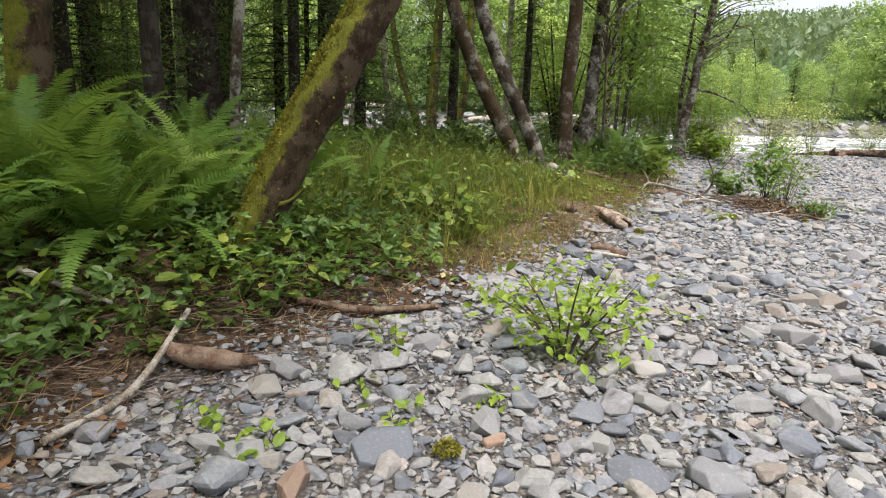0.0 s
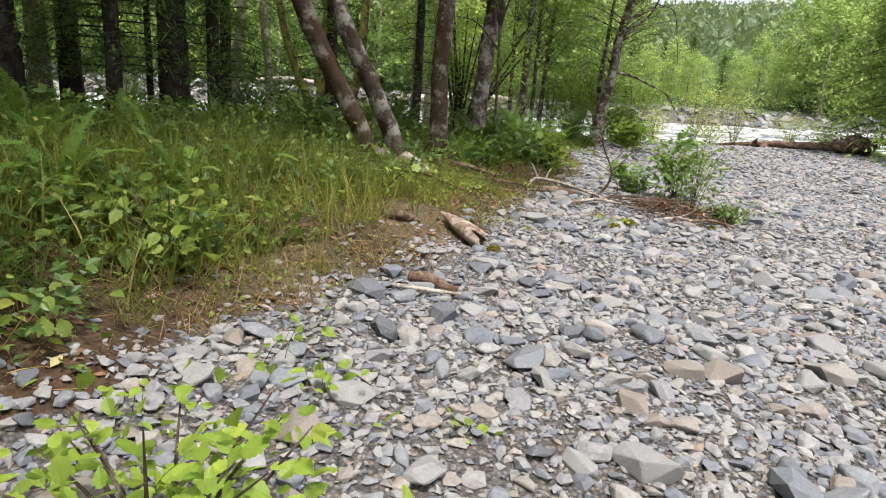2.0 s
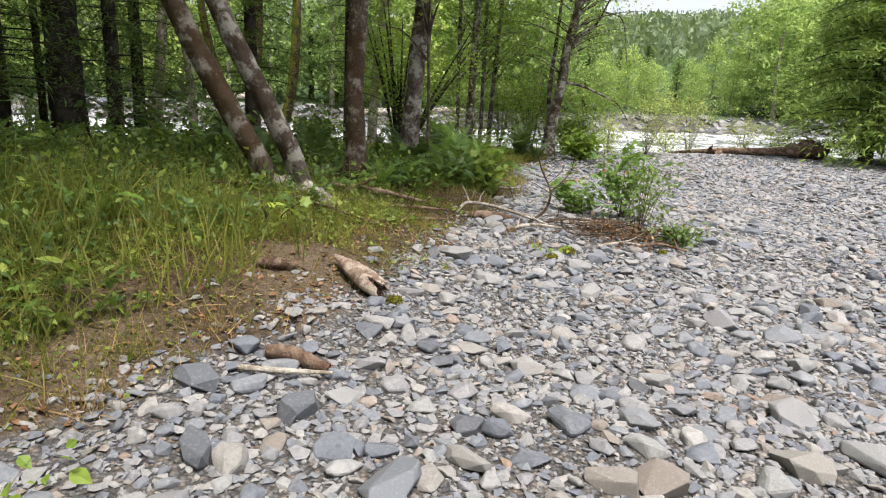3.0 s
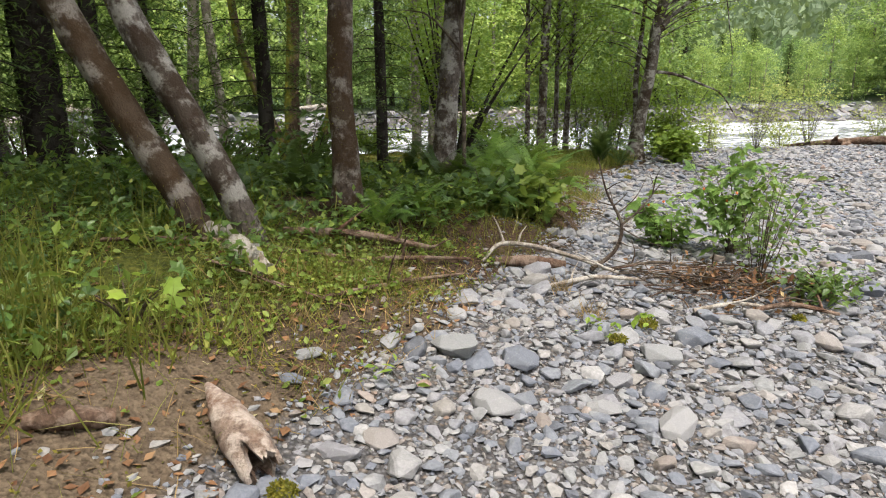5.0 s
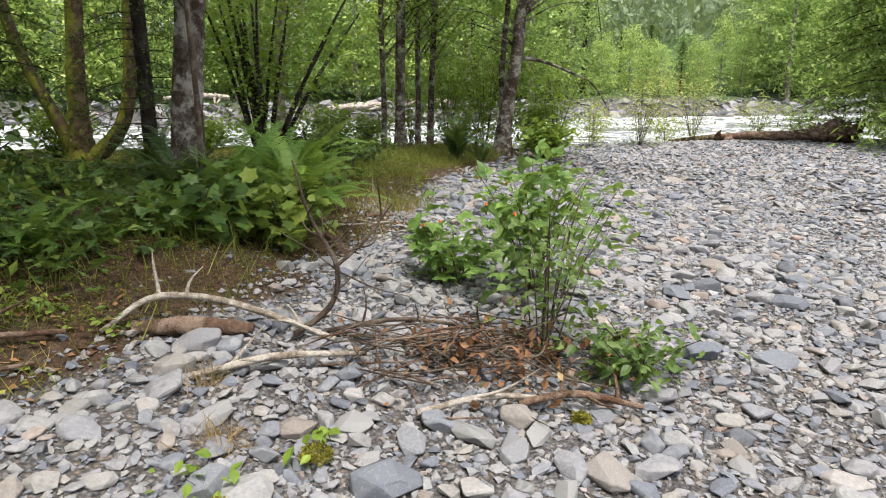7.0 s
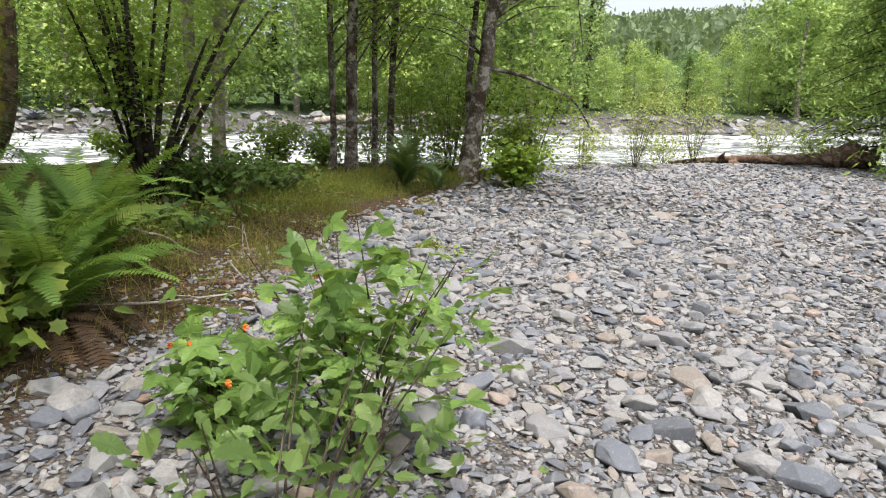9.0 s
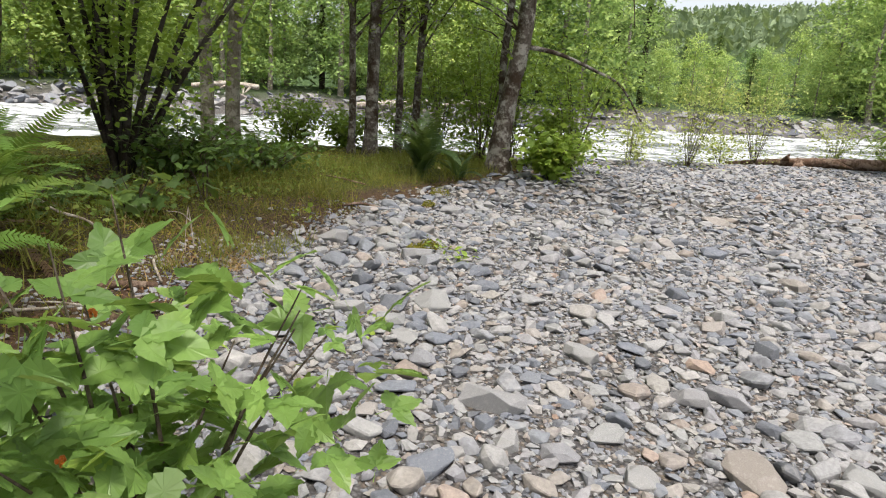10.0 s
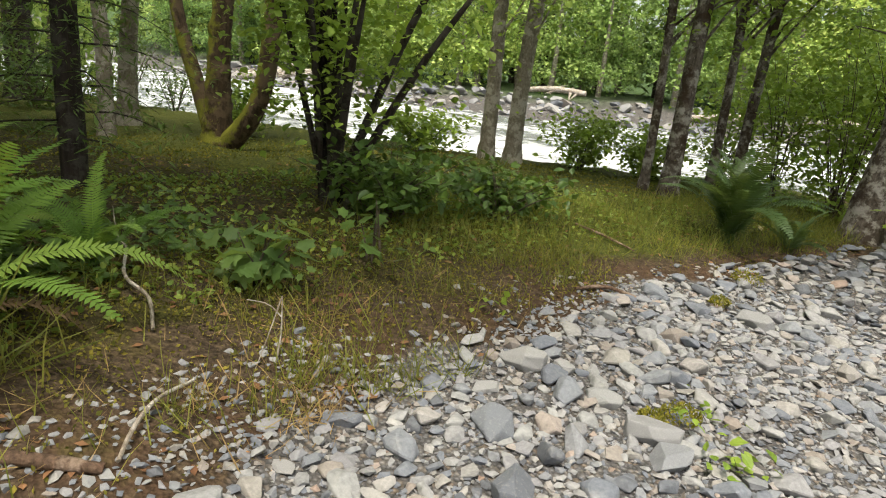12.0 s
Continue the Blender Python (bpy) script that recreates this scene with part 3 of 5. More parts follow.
def strew(geo, shapes, n, box, r_lo, r_hi, power, gap, sink, edge=0.0, rng=RS, tries=3):
    """Throws stones over the bar where there is room."""
    picked = []
    for _ in range(n * tries):
        if len(picked) >= n:
            break
        x, y = rng.uniform(box[0], box[1]), rng.uniform(box[2], box[3])
        x += np.interp(y, EDGE_Y, EDGE_X)
        r = r_lo + (r_hi - r_lo) * rng.random() ** power
        if bank_d(x, y) > edge - 0.35 * rng.random() and y < near_shore(x) + 0.5 and room(x, y, r * 0.78, gap):
            picked.append((x, y, r))
    q = np.array(picked)
    which = rng.integers(0, len(shapes), len(q))
    z = land(q[:, 0], q[:, 1])
    for k, (v, f) in enumerate(shapes):
        s = q[which == k]
        m = turn(rng.uniform(0, 6.28, len(s)), rng.normal(0, 0.2, len(s)), rng.normal(0, 0.2, len(s))) * s[:, 2][:, None, None]
        scatter(geo, v, f, m, np.c_[s[:, :2], z[which == k] + s[:, 2] * sink])


strew(mid_geo, MID_SHAPES, 3000, (-0.1, 5.6, 0.3, 17), 0.042, 0.1, 2.4, 0.84, 0.22, 0.05)
strew(mid_geo, FAR_SHAPES, 7500, (-0.1, 6.0, 0.3, 17), 0.026, 0.05, 1.4, 0.8, 0.22, 0.05)
strew(mid_geo, SMALL_SHAPES, 26000, (-0.3, 5.6, 0.3, 16.5), 0.014, 0.034, 1.3, 0.7, 0.2, 0.0, tries=2)
strew(mid_geo, SMALL_SHAPES, 300, (-0.6, 0.1, 1.0, 15.5), 0.012, 0.045, 1.8, 1.0, 0.0, -0.8, tries=2)
strew(mid_geo, SMALL_SHAPES, 260, (-0.55, 0.0, 11.7, 13.3), 0.01, 0.035, 1.8, 0.9, 0.0, -0.55, tries=2)
strew(far_geo, FAR_SHAPES, 2600, (4.2, 14, 3, 28), 0.06, 0.15, 2.4, 0.8, 0.15, 0.05)
strew(far_geo, SMALL_SHAPES, 22000, (-0.2, 13, 2.5, 28.8), 0.04, 0.1, 1.5, 0.78, 0.25, 0.0, tries=2)
strew(far_geo, SMALL_SHAPES, 7000, (-0.2, 15, -6, 3.5), 0.04, 0.1, 1.5, 0.85, 0.25, 0.0, tries=2)
strew(far_geo, FAR_SHAPES, 700, (0, 15, -6, 3.5), 0.06, 0.15, 2.0, 0.85, 0.25, 0.05, tries=2)

for v, f in GRIT:                                    # grit that fills the gaps
    n = 7500
    y = RS.uniform(0.4, 16, n)
    x = np.interp(y, EDGE_Y, EDGE_X) + RS.uniform(-0.2, 5.0, n)
    r = RS.uniform(0.009, 0.02, n)
    scatter(mid_geo, v, f, turn(RS.uniform(0, 6.28, n), RS.normal(0, 0.4, n), RS.normal(0, 0.4, n)) * r[:, None, None], np.c_[x, y, land(x, y) + 0.004])
q = np.c_[RS.uniform(-45, 60, 900), np.zeros(900), 0.15 + 0.5 * RS.random(900) ** 2.5]
q[:, 1] = far_shore(q[:, 0]) + RS.uniform(-1.5, 3.0, 900)
scatter(far_geo, *FAR_SHAPES[3], turn(RS.uniform(0, 6.28, 900), RS.normal(0, 0.3, 900), RS.normal(0, 0.3, 900)) * q[:, 2][:, None, None], np.c_[q[:, :2], land(q[:, 0], q[:, 1]) + 0.1])

# ---- ferns ----
def frond_mesh(name, rng, mat, arch=1.0, pairs=42):
    """One sword-fern frond along +x, a metre long, arching over, with a blade of narrow leaflets."""
    g = Geo()
    n = 40
    s = np.linspace(0, 1, n)
    ang = radians(62 + rng.normal(0, 4)) - arch * radians(95) * s ** 1.35
    x = np.concatenate([[0], np.cumsum(np.cos(ang[:-1]))]) / (n - 1)
    z = np.concatenate([[0], np.cumsum(np.sin(ang[:-1]))]) / (n - 1)
    sway = 0.05 * rng.normal() * s ** 2
    spine = np.c_[x, sway, z]
    tube(g, spine[::5], [0.006, 0.0015], 9, 3)
    for k in range(pairs):
        u = 0.13 + 0.86 * (k + 0.5) / pairs
        c = np.array([np.interp(u, s, spine[:, q]) for q in range(3)])
        a = np.interp(u, s, ang)
        ax, up = np.array([math.cos(a), 0, math.sin(a)]), np.array([-math.sin(a), 0, math.cos(a)])
        length = 0.105 * (math.sin(math.pi * min(1, (u * 0.86 + 0.13)) ** 0.85) ** 0.7 + 0.03) * rng.uniform(0.9, 1.1)
        w = 0.86 / pairs * 0.48
        for side in (1, -1):
            d = np.array([0, side, 0]) * 0.95 + ax * 0.3 + up * (0.12 - 0.25 * rng.random())
            q = [c - ax * w * 0.7, c + d * length * 0.4 - ax * w * 0.9, c + d * length, c + d * length * 0.4 + ax * w * 0.9, c + ax * w * 0.7]
            g.add(q, [(0, 1, 3), (0, 3, 4), (1, 2, 3)])
    return g.mesh(name, mat, smooth=False)


RF = np.random.default_rng(5)
FRONDS = [frond_mesh("frond", RF, FERN, a) for a in (0.6, 0.78, 0.95, 1.15)]
FRONDS_DARK = [frond_mesh("frond", RF, FERN_DARK, a) for a in (0.8, 1.0, 1.25)]
FRONDS_DEAD = [frond_mesh("dead_frond", RF, FERN_DEAD, a, 34) for a in (1.5, 1.7)]


def fern(x, y, size, count, dark=False, dead=0, label="bright green sword fern on the mossy bank", lean=0.0):
    base = thing("fern", x, y, float(land(x, y)) - 0.01, label, "fern", "ferns on the bank")
    for k in range(count + dead):
        old = k >= count
        me = (FRONDS_DEAD if old else FRONDS_DARK if dark else FRONDS)[RF.integers(0, 2 if old else 3 if dark else 4)]
        ob = part("dead_frond" if old else "frond", me, base, "withered brown frond" if old else "")
        s = size * RF.uniform(0.75, 1.12) * (0.8 if old else 1)
        steep = RF.uniform(-32, 12) if not old else RF.uniform(15, 35)
        ob.matrix_basis = pose(RF.normal(0, 0.03), RF.normal(0, 0.03), 0, RF.normal(0, 12), steep + lean, k * 137.5 + RF.normal(0, 15)) @ Matrix.Scale(s, 4)
    return base


for (x, y, s, n, dead) in [(-1.75, 3.3, 1.05, 26, 7), (-2.35, 3.55, 1.1, 24, 4), (-1.5, 3.95, 0.9, 20, 3), (-2.75, 4.3, 1.1, 24, 2), (-2.0, 4.6, 1.0, 22, 0), (-2.2, 2.7, 0.9, 18, 5),
                           (-3.4, 3.6, 1.1, 22, 0), (-3.0, 5.3, 1.0, 20, 0), (-1.2, 4.9, 0.75, 16, 0), (-3.9, 5.0, 1.1, 20, 0), (-2.1, 5.7, 0.9, 18, 0), (-3.3, 6.6, 1.0, 18, 0)]:
    fern(x, y, s, n, dead=dead, label="large bright green sword fern with withered lower fronds" if dead else "large bright green sword fern on the bank")
for (x, y, s, n) in [(-0.6, 5.3, 0.6, 12), (-0.1, 5.9, 0.55, 11), (-1.1, 6.1, 0.65, 13), (0.15, 6.7, 0.45, 10), (-0.7, 7.1, 0.55, 12), (-1.7, 7.2, 0.7, 13), (-2.6, 7.8, 0.75, 14), (-1.5, 8.6, 0.6, 12), (-3.6, 9.0, 0.8, 12),
                     (2.1, 9.35, 0.5, 13), (2.35, 9.75, 0.45, 12), (2.9, 10.3, 0.5, 11), (0.2, 9.8, 0.6, 12), (-0.6, 11.4, 0.7, 12), (0.9, 10.6, 0.55, 12)]:
    fern(x, y, s, n, label="small green fern among low bank plants")
for (x, y, s, n, dead) in [(3.62, 11.15, 0.95, 30, 14), (3.1, 11.35, 0.85, 22, 8), (3.48, 12.05, 1.0, 34, 5), (2.85, 12.6, 0.7, 18, 2), (3.2, 12.95, 0.6, 10, 2)]:
    fern(x, y, s, n, dead=dead, label="arching green sword fern at the gravel's edge")
for (x, y, s, n, tall) in [(2.6, 11.7, 0.85, 20, 0), (2.3, 12.3, 0.8, 16, 0), (5.85, 17.35, 1.05, 34, -16), (6.35, 17.75, 0.6, 12, 0), (0.9, 9.4, 0.7, 18, 0), (0.5, 9.75, 0.75, 18, 0), (1.3, 10.2, 0.7, 16, 0)]:
    fern(x, y, s, n, dark=True, label="dark green old sword fern on the bank", lean=tall)

# ---- trees ----
def limb_mesh(pts, radii, mat, n=18, sides=9, rough=0.03):
    g = Geo()
    tube(g, pts, radii, n, sides, rough)
    return g.mesh("limb", mat)


def tuft(geo, path, radius, n, size, up=0.3, spread_r=1.0):
    """Moss: short blades standing off a limb, thickest on its upper side."""
    p = spline(path, 60)
    k = RNG.integers(0, 60, n)
    u = RNG.normal(size=(n, 3))
    u += up * np.array([-0.6, -0.25, 0.75])
    u /= np.linalg.norm(u, axis=1)[:, None]
    r = np.interp(k / 59, np.linspace(0, 1, len(radius)), radius)
    leaves(geo, LEAF, p[k] + u * (r * spread_r)[:, None], size, 1.6, 0, 0, 0.4)


def tree(name, pts, radii, bark, label, category="tree", group="trees by the river", moss=0, limbs=(), crown=None, leaf=CANOPY, sides=10):
    """A tree: trunk along a curve, its limbs, and its crown. crown: (centre, radii, clumps, leaves each, clump radius, leaf size)."""
    x, y, _ = pts[0]
    z = float(land(x, y))
    base = thing(name, x, y, z, label, category, group)
    rel = [(a - x, b - y, c - z) for a, b, c in pts]
    rel[0] = (rel[0][0], rel[0][1], -0.15)
    r = [radii[0] * 1.45] + list(np.interp(np.linspace(0.06, 1, 9), np.linspace(0, 1, len(radii)), radii))
    g = Geo()
    tube(g, rel, r, 56, sides + 6, 0.06 if bark is BARK_MOSSY else 0.035)
    part("trunk", g.mesh("trunk", bark), base)
    if moss:
        mg = Geo()
        tuft(mg, rel[:6], list(radii[:6]), moss * 5, 0.014 if bark is BARK_MOSSY else 0.01, 1.9, 1.02)
        part("moss", mg.mesh("moss", MOSS_TUFT, False), base, "yellow-green moss on the bark", "stuff")
    for lp, lr in limbs:
        part("limb", limb_mesh([(a - x, b - y, c - z) for a, b, c in lp], lr, bark), base)
    if crown:
        cg = Geo()
        for (c, cr, nc, per, rad, size) in crown:
            locs, mids = clumps((c[0] - x, c[1] - y, c[2] - z), cr, nc, per, rad)
            leaves(cg, LEAF, locs, size, 0.55)
            for q in mids[::max(1, len(mids) // 14)] if nc > 12 else ():
                line = spline(rel, 40)
                a = line[np.argmin(np.abs(line[:, 2] - (q[2] - 0.5)))]
                tube(cg, [a, (a + q) / 2 + [0, 0, 0.15], q], [0.018, 0.004], 6, 4, 0, 1)
        part("crown", cg.mesh("crown", [leaf, bark], False), base, kind="stuff")
    return base


# unseen crown above the view; spread and density set to shade the ground below
def high(x, y, z=8.0, r=2.4, n=34, per=40):
    return ((x, y, z), (r, r, 2.2), n, per, 0.55, 0.2)


tree("mossy_maple", [(-1.2, 3.66, 0.4), (-1.04, 3.66, 0.68), (-0.86, 3.66, 1.05), (-0.63, 3.65, 1.44), (-0.4, 3.65, 1.84), (-0.1, 3.65, 2.5), (-0.3, 3.8, 3.6), (-0.8, 4.0, 6)],
     [0.14, 0.125, 0.125, 0.125, 0.12, 0.1, 0.08], BARK_MOSSY, "leaning maple trunk thickly coated in yellow-green and brown moss", moss=7000,
     limbs=[([(-0.95, 3.6, 0.72), (-0.85, 3.55, 0.76), (-0.76, 3.5, 0.84)], [0.022, 0.008])],
     crown=[high(-1.3, 4.6, 7.5, 2.6)])
tree("alder_tree", [(1.04, 8.5, 0.42), (0.98, 8.5, 0.65), (0.73, 8.5, 1.12), (0.37, 8.5, 1.84), (0.05, 8.5, 2.7), (-0.6, 8.6, 5), (-0.8, 8.7, 8)], [0.1, 0.098, 0.095, 0.092, 0.075, 0.055], BARK_RED,
     "leaning alder with brown moss and pale lichen bark", moss=900, crown=[high(-0.9, 9.2, 8.0, 2.8), high(0.2, 6.6, 7.4, 2.4)])
tree("alder_tree", [(1.36, 8.55, 0.42), (1.28, 8.55, 0.66), (1.0, 8.55, 1.27), (0.68, 8.55, 1.93), (0.4, 8.6, 2.8), (0.1, 8.8, 5), (0.0, 9, 8)], [0.095, 0.092, 0.09, 0.088, 0.075, 0.055], BARK_ALDER,
     "leaning alder with pale blotched bark beside its twin", moss=250, crown=[high(0.2, 9.6, 8.2, 2.8)])
# its flat crown at 6.6 m is unseen, added to shade the bank
tree("alder_tree", [(1.84, 9.6, 0.4), (1.84, 9.6, 0.9), (1.82, 9.6, 1.4), (1.86, 9.62, 2.1), (1.9, 9.7, 3.2), (1.95, 9.9, 6), (2.0, 10, 9)], [0.12, 0.1, 0.1, 0.095, 0.09, 0.06], BARK_RED,
     "upright alder with reddish-brown moss bands on pale bark", moss=900, crown=[high(1.4, 10.8, 8.5, 2.8), high(2.6, 8.6, 7.6, 2.4), ((2.4, 9.2, 6.6), (1.8, 2.2, 1.0), 40, 30, 0.5, 0.17)])
tree("alder_tree", [(2.62, 11.9, 0.3), (2.66, 11.9, 0.9), (2.74, 12.0, 1.8), (2.85, 12.1, 3.2), (2.9, 12.3, 6), (2.9, 12.5, 9)], [0.15, 0.12, 0.115, 0.11, 0.07], BARK_ALDER,
     "grey alder with dark mossy foot among ferns", moss=1500, limbs=[([(2.8, 12.05, 2.4), (3.3, 12.3, 3.0), (3.8, 12.4, 3.3)], [0.035, 0.01])],
     crown=[((2.9, 12.6, 3.9), (1.3, 1.2, 0.8), 26, 40, 0.26, 0.075), high(2.2, 13.2, 8.0, 2.8), high(3.5, 12.4, 7.4, 2.3, 40)], leaf=ALDER_LEAF)
tree("young_alder", [(2.85, 11.4, 0.3), (2.86, 11.45, 1.2), (2.83, 11.5, 2.2), (2.8, 11.6, 3.6)], [0.025, 0.022, 0.018, 0.01], BARK_TWIG, "slim dark young alder stem",
     crown=[((2.8, 11.6, 3.0), (0.8, 0.8, 0.9), 22, 26, 0.2, 0.07)], leaf=ALDER_LEAF)
tree("alder_tree", [(7.08, 19.1, -0.15), (7.1, 19.1, 0.3), (7.18, 19.1, 0.96), (7.34, 19.1, 1.9), (7.42, 19.15, 2.7), (7.7, 19.3, 3.9), (8.0, 19.5, 6.5)], [0.2, 0.15, 0.13, 0.12, 0.1, 0.07], BARK_ALDER,
     "leaning forked alder at the gravel's edge with mossy foot", moss=700,
     limbs=[([(7.36, 19.1, 1.8), (7.9, 19.1, 1.72), (8.5, 19.1, 1.5), (8.95, 19.1, 1.28), (9.35, 19.1, 0.75)], [0.04, 0.03, 0.022, 0.012]),
            ([(7.4, 19.12, 2.5), (7.7, 19.1, 2.95), (8.1, 19.0, 3.3), (8.4, 19, 3.9)], [0.055, 0.04, 0.02]),
            ([(7.14, 19.35, 0.7), (7.1, 19.4, 1.6), (7.2, 19.45, 2.8), (7.3, 19.5, 4.2)], [0.07, 0.06, 0.05, 0.03]),
            ([(8.3, 19, 3.6), (8.7, 18.8, 3.4), (8.85, 18.7, 2.6), (8.9, 18.6, 2.1)], [0.018, 0.012, 0.006])],
     crown=[((6.7, 19.6, 3.3), (1.6, 1.3, 1.4), 66, 40, 0.26, 0.075), ((8.7, 19.0, 3.7), (1.1, 0.8, 0.9), 22, 30, 0.22, 0.07), ((8.9, 19.1, 1.2), (0.5, 0.3, 0.35), 10, 14, 0.13, 0.06), high(7.4, 18.2, 6.5, 3.0, 64)], leaf=ALDER_LEAF)
for (x, y, r, lx, low) in [(4.66, 19.7, 0.055, 0.0, 1), (4.98, 19.6, 0.1, 0.12, 1), (5.42, 20.2, 0.055, 0.05, 1), (5.72, 20.4, 0.065, 0.2, 1), (2.0, 20.6, 0.11, 0.05, 0), (2.42, 20.7, 0.12, 0.3, 0)]:
    tree("alder_tree", [(x, y, float(land(x, y))), (x + 0.02, y, 0.8), (x + 0.4 * lx, y, 2.2), (x + lx, y + 0.1, 4), (x + 1.5 * lx, y + 0.2, 7)], [r * 1.2, r, r * 0.95, r * 0.8, r * 0.5], BARK_ALDER if low else BARK_GREY,
         "slim upright alder on the river bank", moss=300, limbs=[([(x + 0.3 * lx, y, 1.7), (x + 0.5, y - 0.2, 2.4), (x + 0.9, y - 0.4, 2.9)], [0.02, 0.006])],
         crown=[((x + 0.2, y + 0.3, 3.2), (1.3, 1.0, 1.4), 44, 38, 0.25, 0.075), high(x, y - 0.6, 6.5, 2.4, 34)], leaf=ALDER_LEAF)
# three mossy stems from one stool
stool = tree("mossy_maple", [(-0.35, 17.2, 0.1), (-0.32, 17.2, 0.6), (-0.28, 17.2, 1.4), (-0.2, 17.3, 2.6), (-0.1, 17.4, 5)], [0.2, 0.15, 0.13, 0.12, 0.08], BARK_MOSSY,
             "three-stemmed maple with moss-covered foot by the river", moss=1500,
             limbs=[([(-0.4, 17.2, 0.05), (-0.65, 17.2, 0.7), (-1.0, 17.2, 1.6), (-1.3, 17.3, 2.8), (-1.5, 17.4, 5)], [0.13, 0.1, 0.085, 0.08, 0.05]),
                    ([(-0.25, 17.2, 0.05), (0.1, 17.2, 0.35), (0.38, 17.2, 0.75), (0.55, 17.2, 1.5), (0.65, 17.2, 2.8), (0.7, 17.3, 5)], [0.15, 0.13, 0.115, 0.11, 0.1, 0.06])],
             crown=[((-0.2, 17.8, 3.9), (1.8, 1.4, 0.9), 30, 36, 0.28, 0.08), high(-0.5, 18, 7.0, 2.8, 18)], leaf=ALDER_LEAF)
tree("alder_tree", [(-2.45, 17.5, 0.1), (-2.4, 17.5, 0.9), (-2.25, 17.5, 2.0), (-2.1, 17.6, 4), (-2.0, 17.7, 7)], [0.16, 0.12, 0.11, 0.1, 0.07], BARK_GREY, "pale grey alder with a moss-wrapped foot", moss=900,
     crown=[high(-2.2, 18.3, 7.0, 2.6, 18)])
# conifers of the shaded wood
for (x, y, r, top) in [(-2.14, 12.28, 0.22, 9), (-4.0, 11.0, 0.28, 9), (-3.45, 7.75, 0.115, 8), (-2.65, 12.7, 0.05, 6), (-8.2, 13.5, 0.25, 9), (-5.0, 15.2, 0.2, 9), (-5.4, 6.4, 0.06, 6), (-10, 9.5, 0.3, 9), (-7.5, 19, 0.25, 9), (-9.5, 5, 0.25, 9)]:
    dx = RNG.normal(0, 0.08)
    tree("conifer_tree", [(x, y, float(land(x, y))), (x, y, 1.2), (x + dx * 0.3, y, 3), (x + dx, y, top)], [r * 1.15, r, r * 0.92, r * 0.6], BARK_DARK, "tall dark-barked conifer trunk in the shaded wood",
         group="conifers of the wood", crown=[high(x, y, 6.5, 2.5, 46)], leaf=NEEDLES, sides=12)
tree("young_alder", [(-2.0, 6.3, 0.6), (-2.02, 6.3, 1.2), (-1.95, 6.3, 2.0), (-1.8, 6.4, 3.6)], [0.06, 0.05, 0.05, 0.04], BARK_ALDER, "thin crooked alder stem with lichen", moss=100)
tree("mossy_maple", [(-3.1, 4.95, 0.6), (-3.12, 4.95, 1.3), (-3.05, 4.95, 2.2), (-3.0, 5, 4)], [0.17, 0.16, 0.15, 0.12], BARK_MOSSY, "upright maple trunk shaggy with brown moss", moss=2200, crown=[high(-3.4, 5, 6.5, 2.6)])
tree("alder_tree", [(-1.42, 16.4, 0.25), (-1.4, 16.4, 1.2), (-1.5, 16.4, 2.5), (-1.6, 16.5, 5)], [0.1, 0.085, 0.08, 0.06], BARK_GREY, "slender pale trunk with a mossy foot", moss=300, crown=[high(-1.5, 16.6, 6, 2.2, 14)])

# out-of-view alders, added so their crowns shade the bank
for (x, y, r) in [(-3.6, -1.6, 0.14), (-3.3, 1.0, 0.12), (-5.2, 2.2, 0.16), (-2.6, -4.0, 0.13), (-6.5, -1.0, 0.18)]:
    tree("alder_tree", [(x, y, float(land(x, y))), (x, y, 1.5), (x + 0.2, y + 0.1, 4), (x + 0.4, y + 0.2, 9)], [r * 1.2, r, r * 0.8, r * 0.5], BARK_ALDER,
         "unseen alder added behind the start to shade the bank", moss=100, crown=[high(x + 1.0, y + 0.4, 7.0, 3.0, 36, 36)])

# low dark conifer sapling with drooping twigs at the wood's edge
def boughs(geo, x, y, z0, z1, reach, n, size, droop=0.25, needles=60):
    """Flat sprays of needles on drooping branches round a stem."""
    for k in range(n):
        u = k / n
        z = z0 + (z1 - z0) * u
        r = reach * (1 - 0.8 * u) * RNG.uniform(0.7, 1.15)
        a = k * 2.4 + RNG.normal(0, 0.4)
        d = np.array([math.cos(a), math.sin(a), 0])
        b = [np.array([x, y, z]), np.array([x, y, z]) + d * r * 0.5 + [0, 0, -0.02 * r], np.array([x, y, z]) + d * r + [0, 0, -droop * r]]
        tube(geo, b, [0.009 * reach, 0.002 * reach], 6, 4, 0, 1)
        c = spline(b, 20)
        q = c[RNG.integers(3, 20, needles)] + RNG.normal(size=(needles, 3)) * [0.14 * r, 0.14 * r, 0.05 * r]
        leaves(geo, NEEDLE, q, size * 1.6, 0.4, -0.25)


def spruce(name, x, y, height, reach, n, size, r, label, low=0.3, needles=60):
    z = float(land(x, y))
    base = thing(name, x, y, z, label, "conifer", "conifers by the river")
    g = Geo()
    tube(g, [(0, 0, -0.1), (0.02, 0, height * 0.4), (0, 0.03, height)], [r * 1.2, r, r * 0.2], 20, 9, 0.03)
    part("trunk", g.mesh("trunk", BARK_DARK), base)
    g = Geo()
    boughs(g, 0, 0, low, height * 0.97, reach, n, size, needles=needles)
    # wide conifers by the gravel bar take the brightened needle colour
    part("foliage", g.mesh("foliage", [BRIGHT_NEEDLES if reach > 2 else NEEDLES, BARK_DARK], False), base, kind="stuff")
    return base


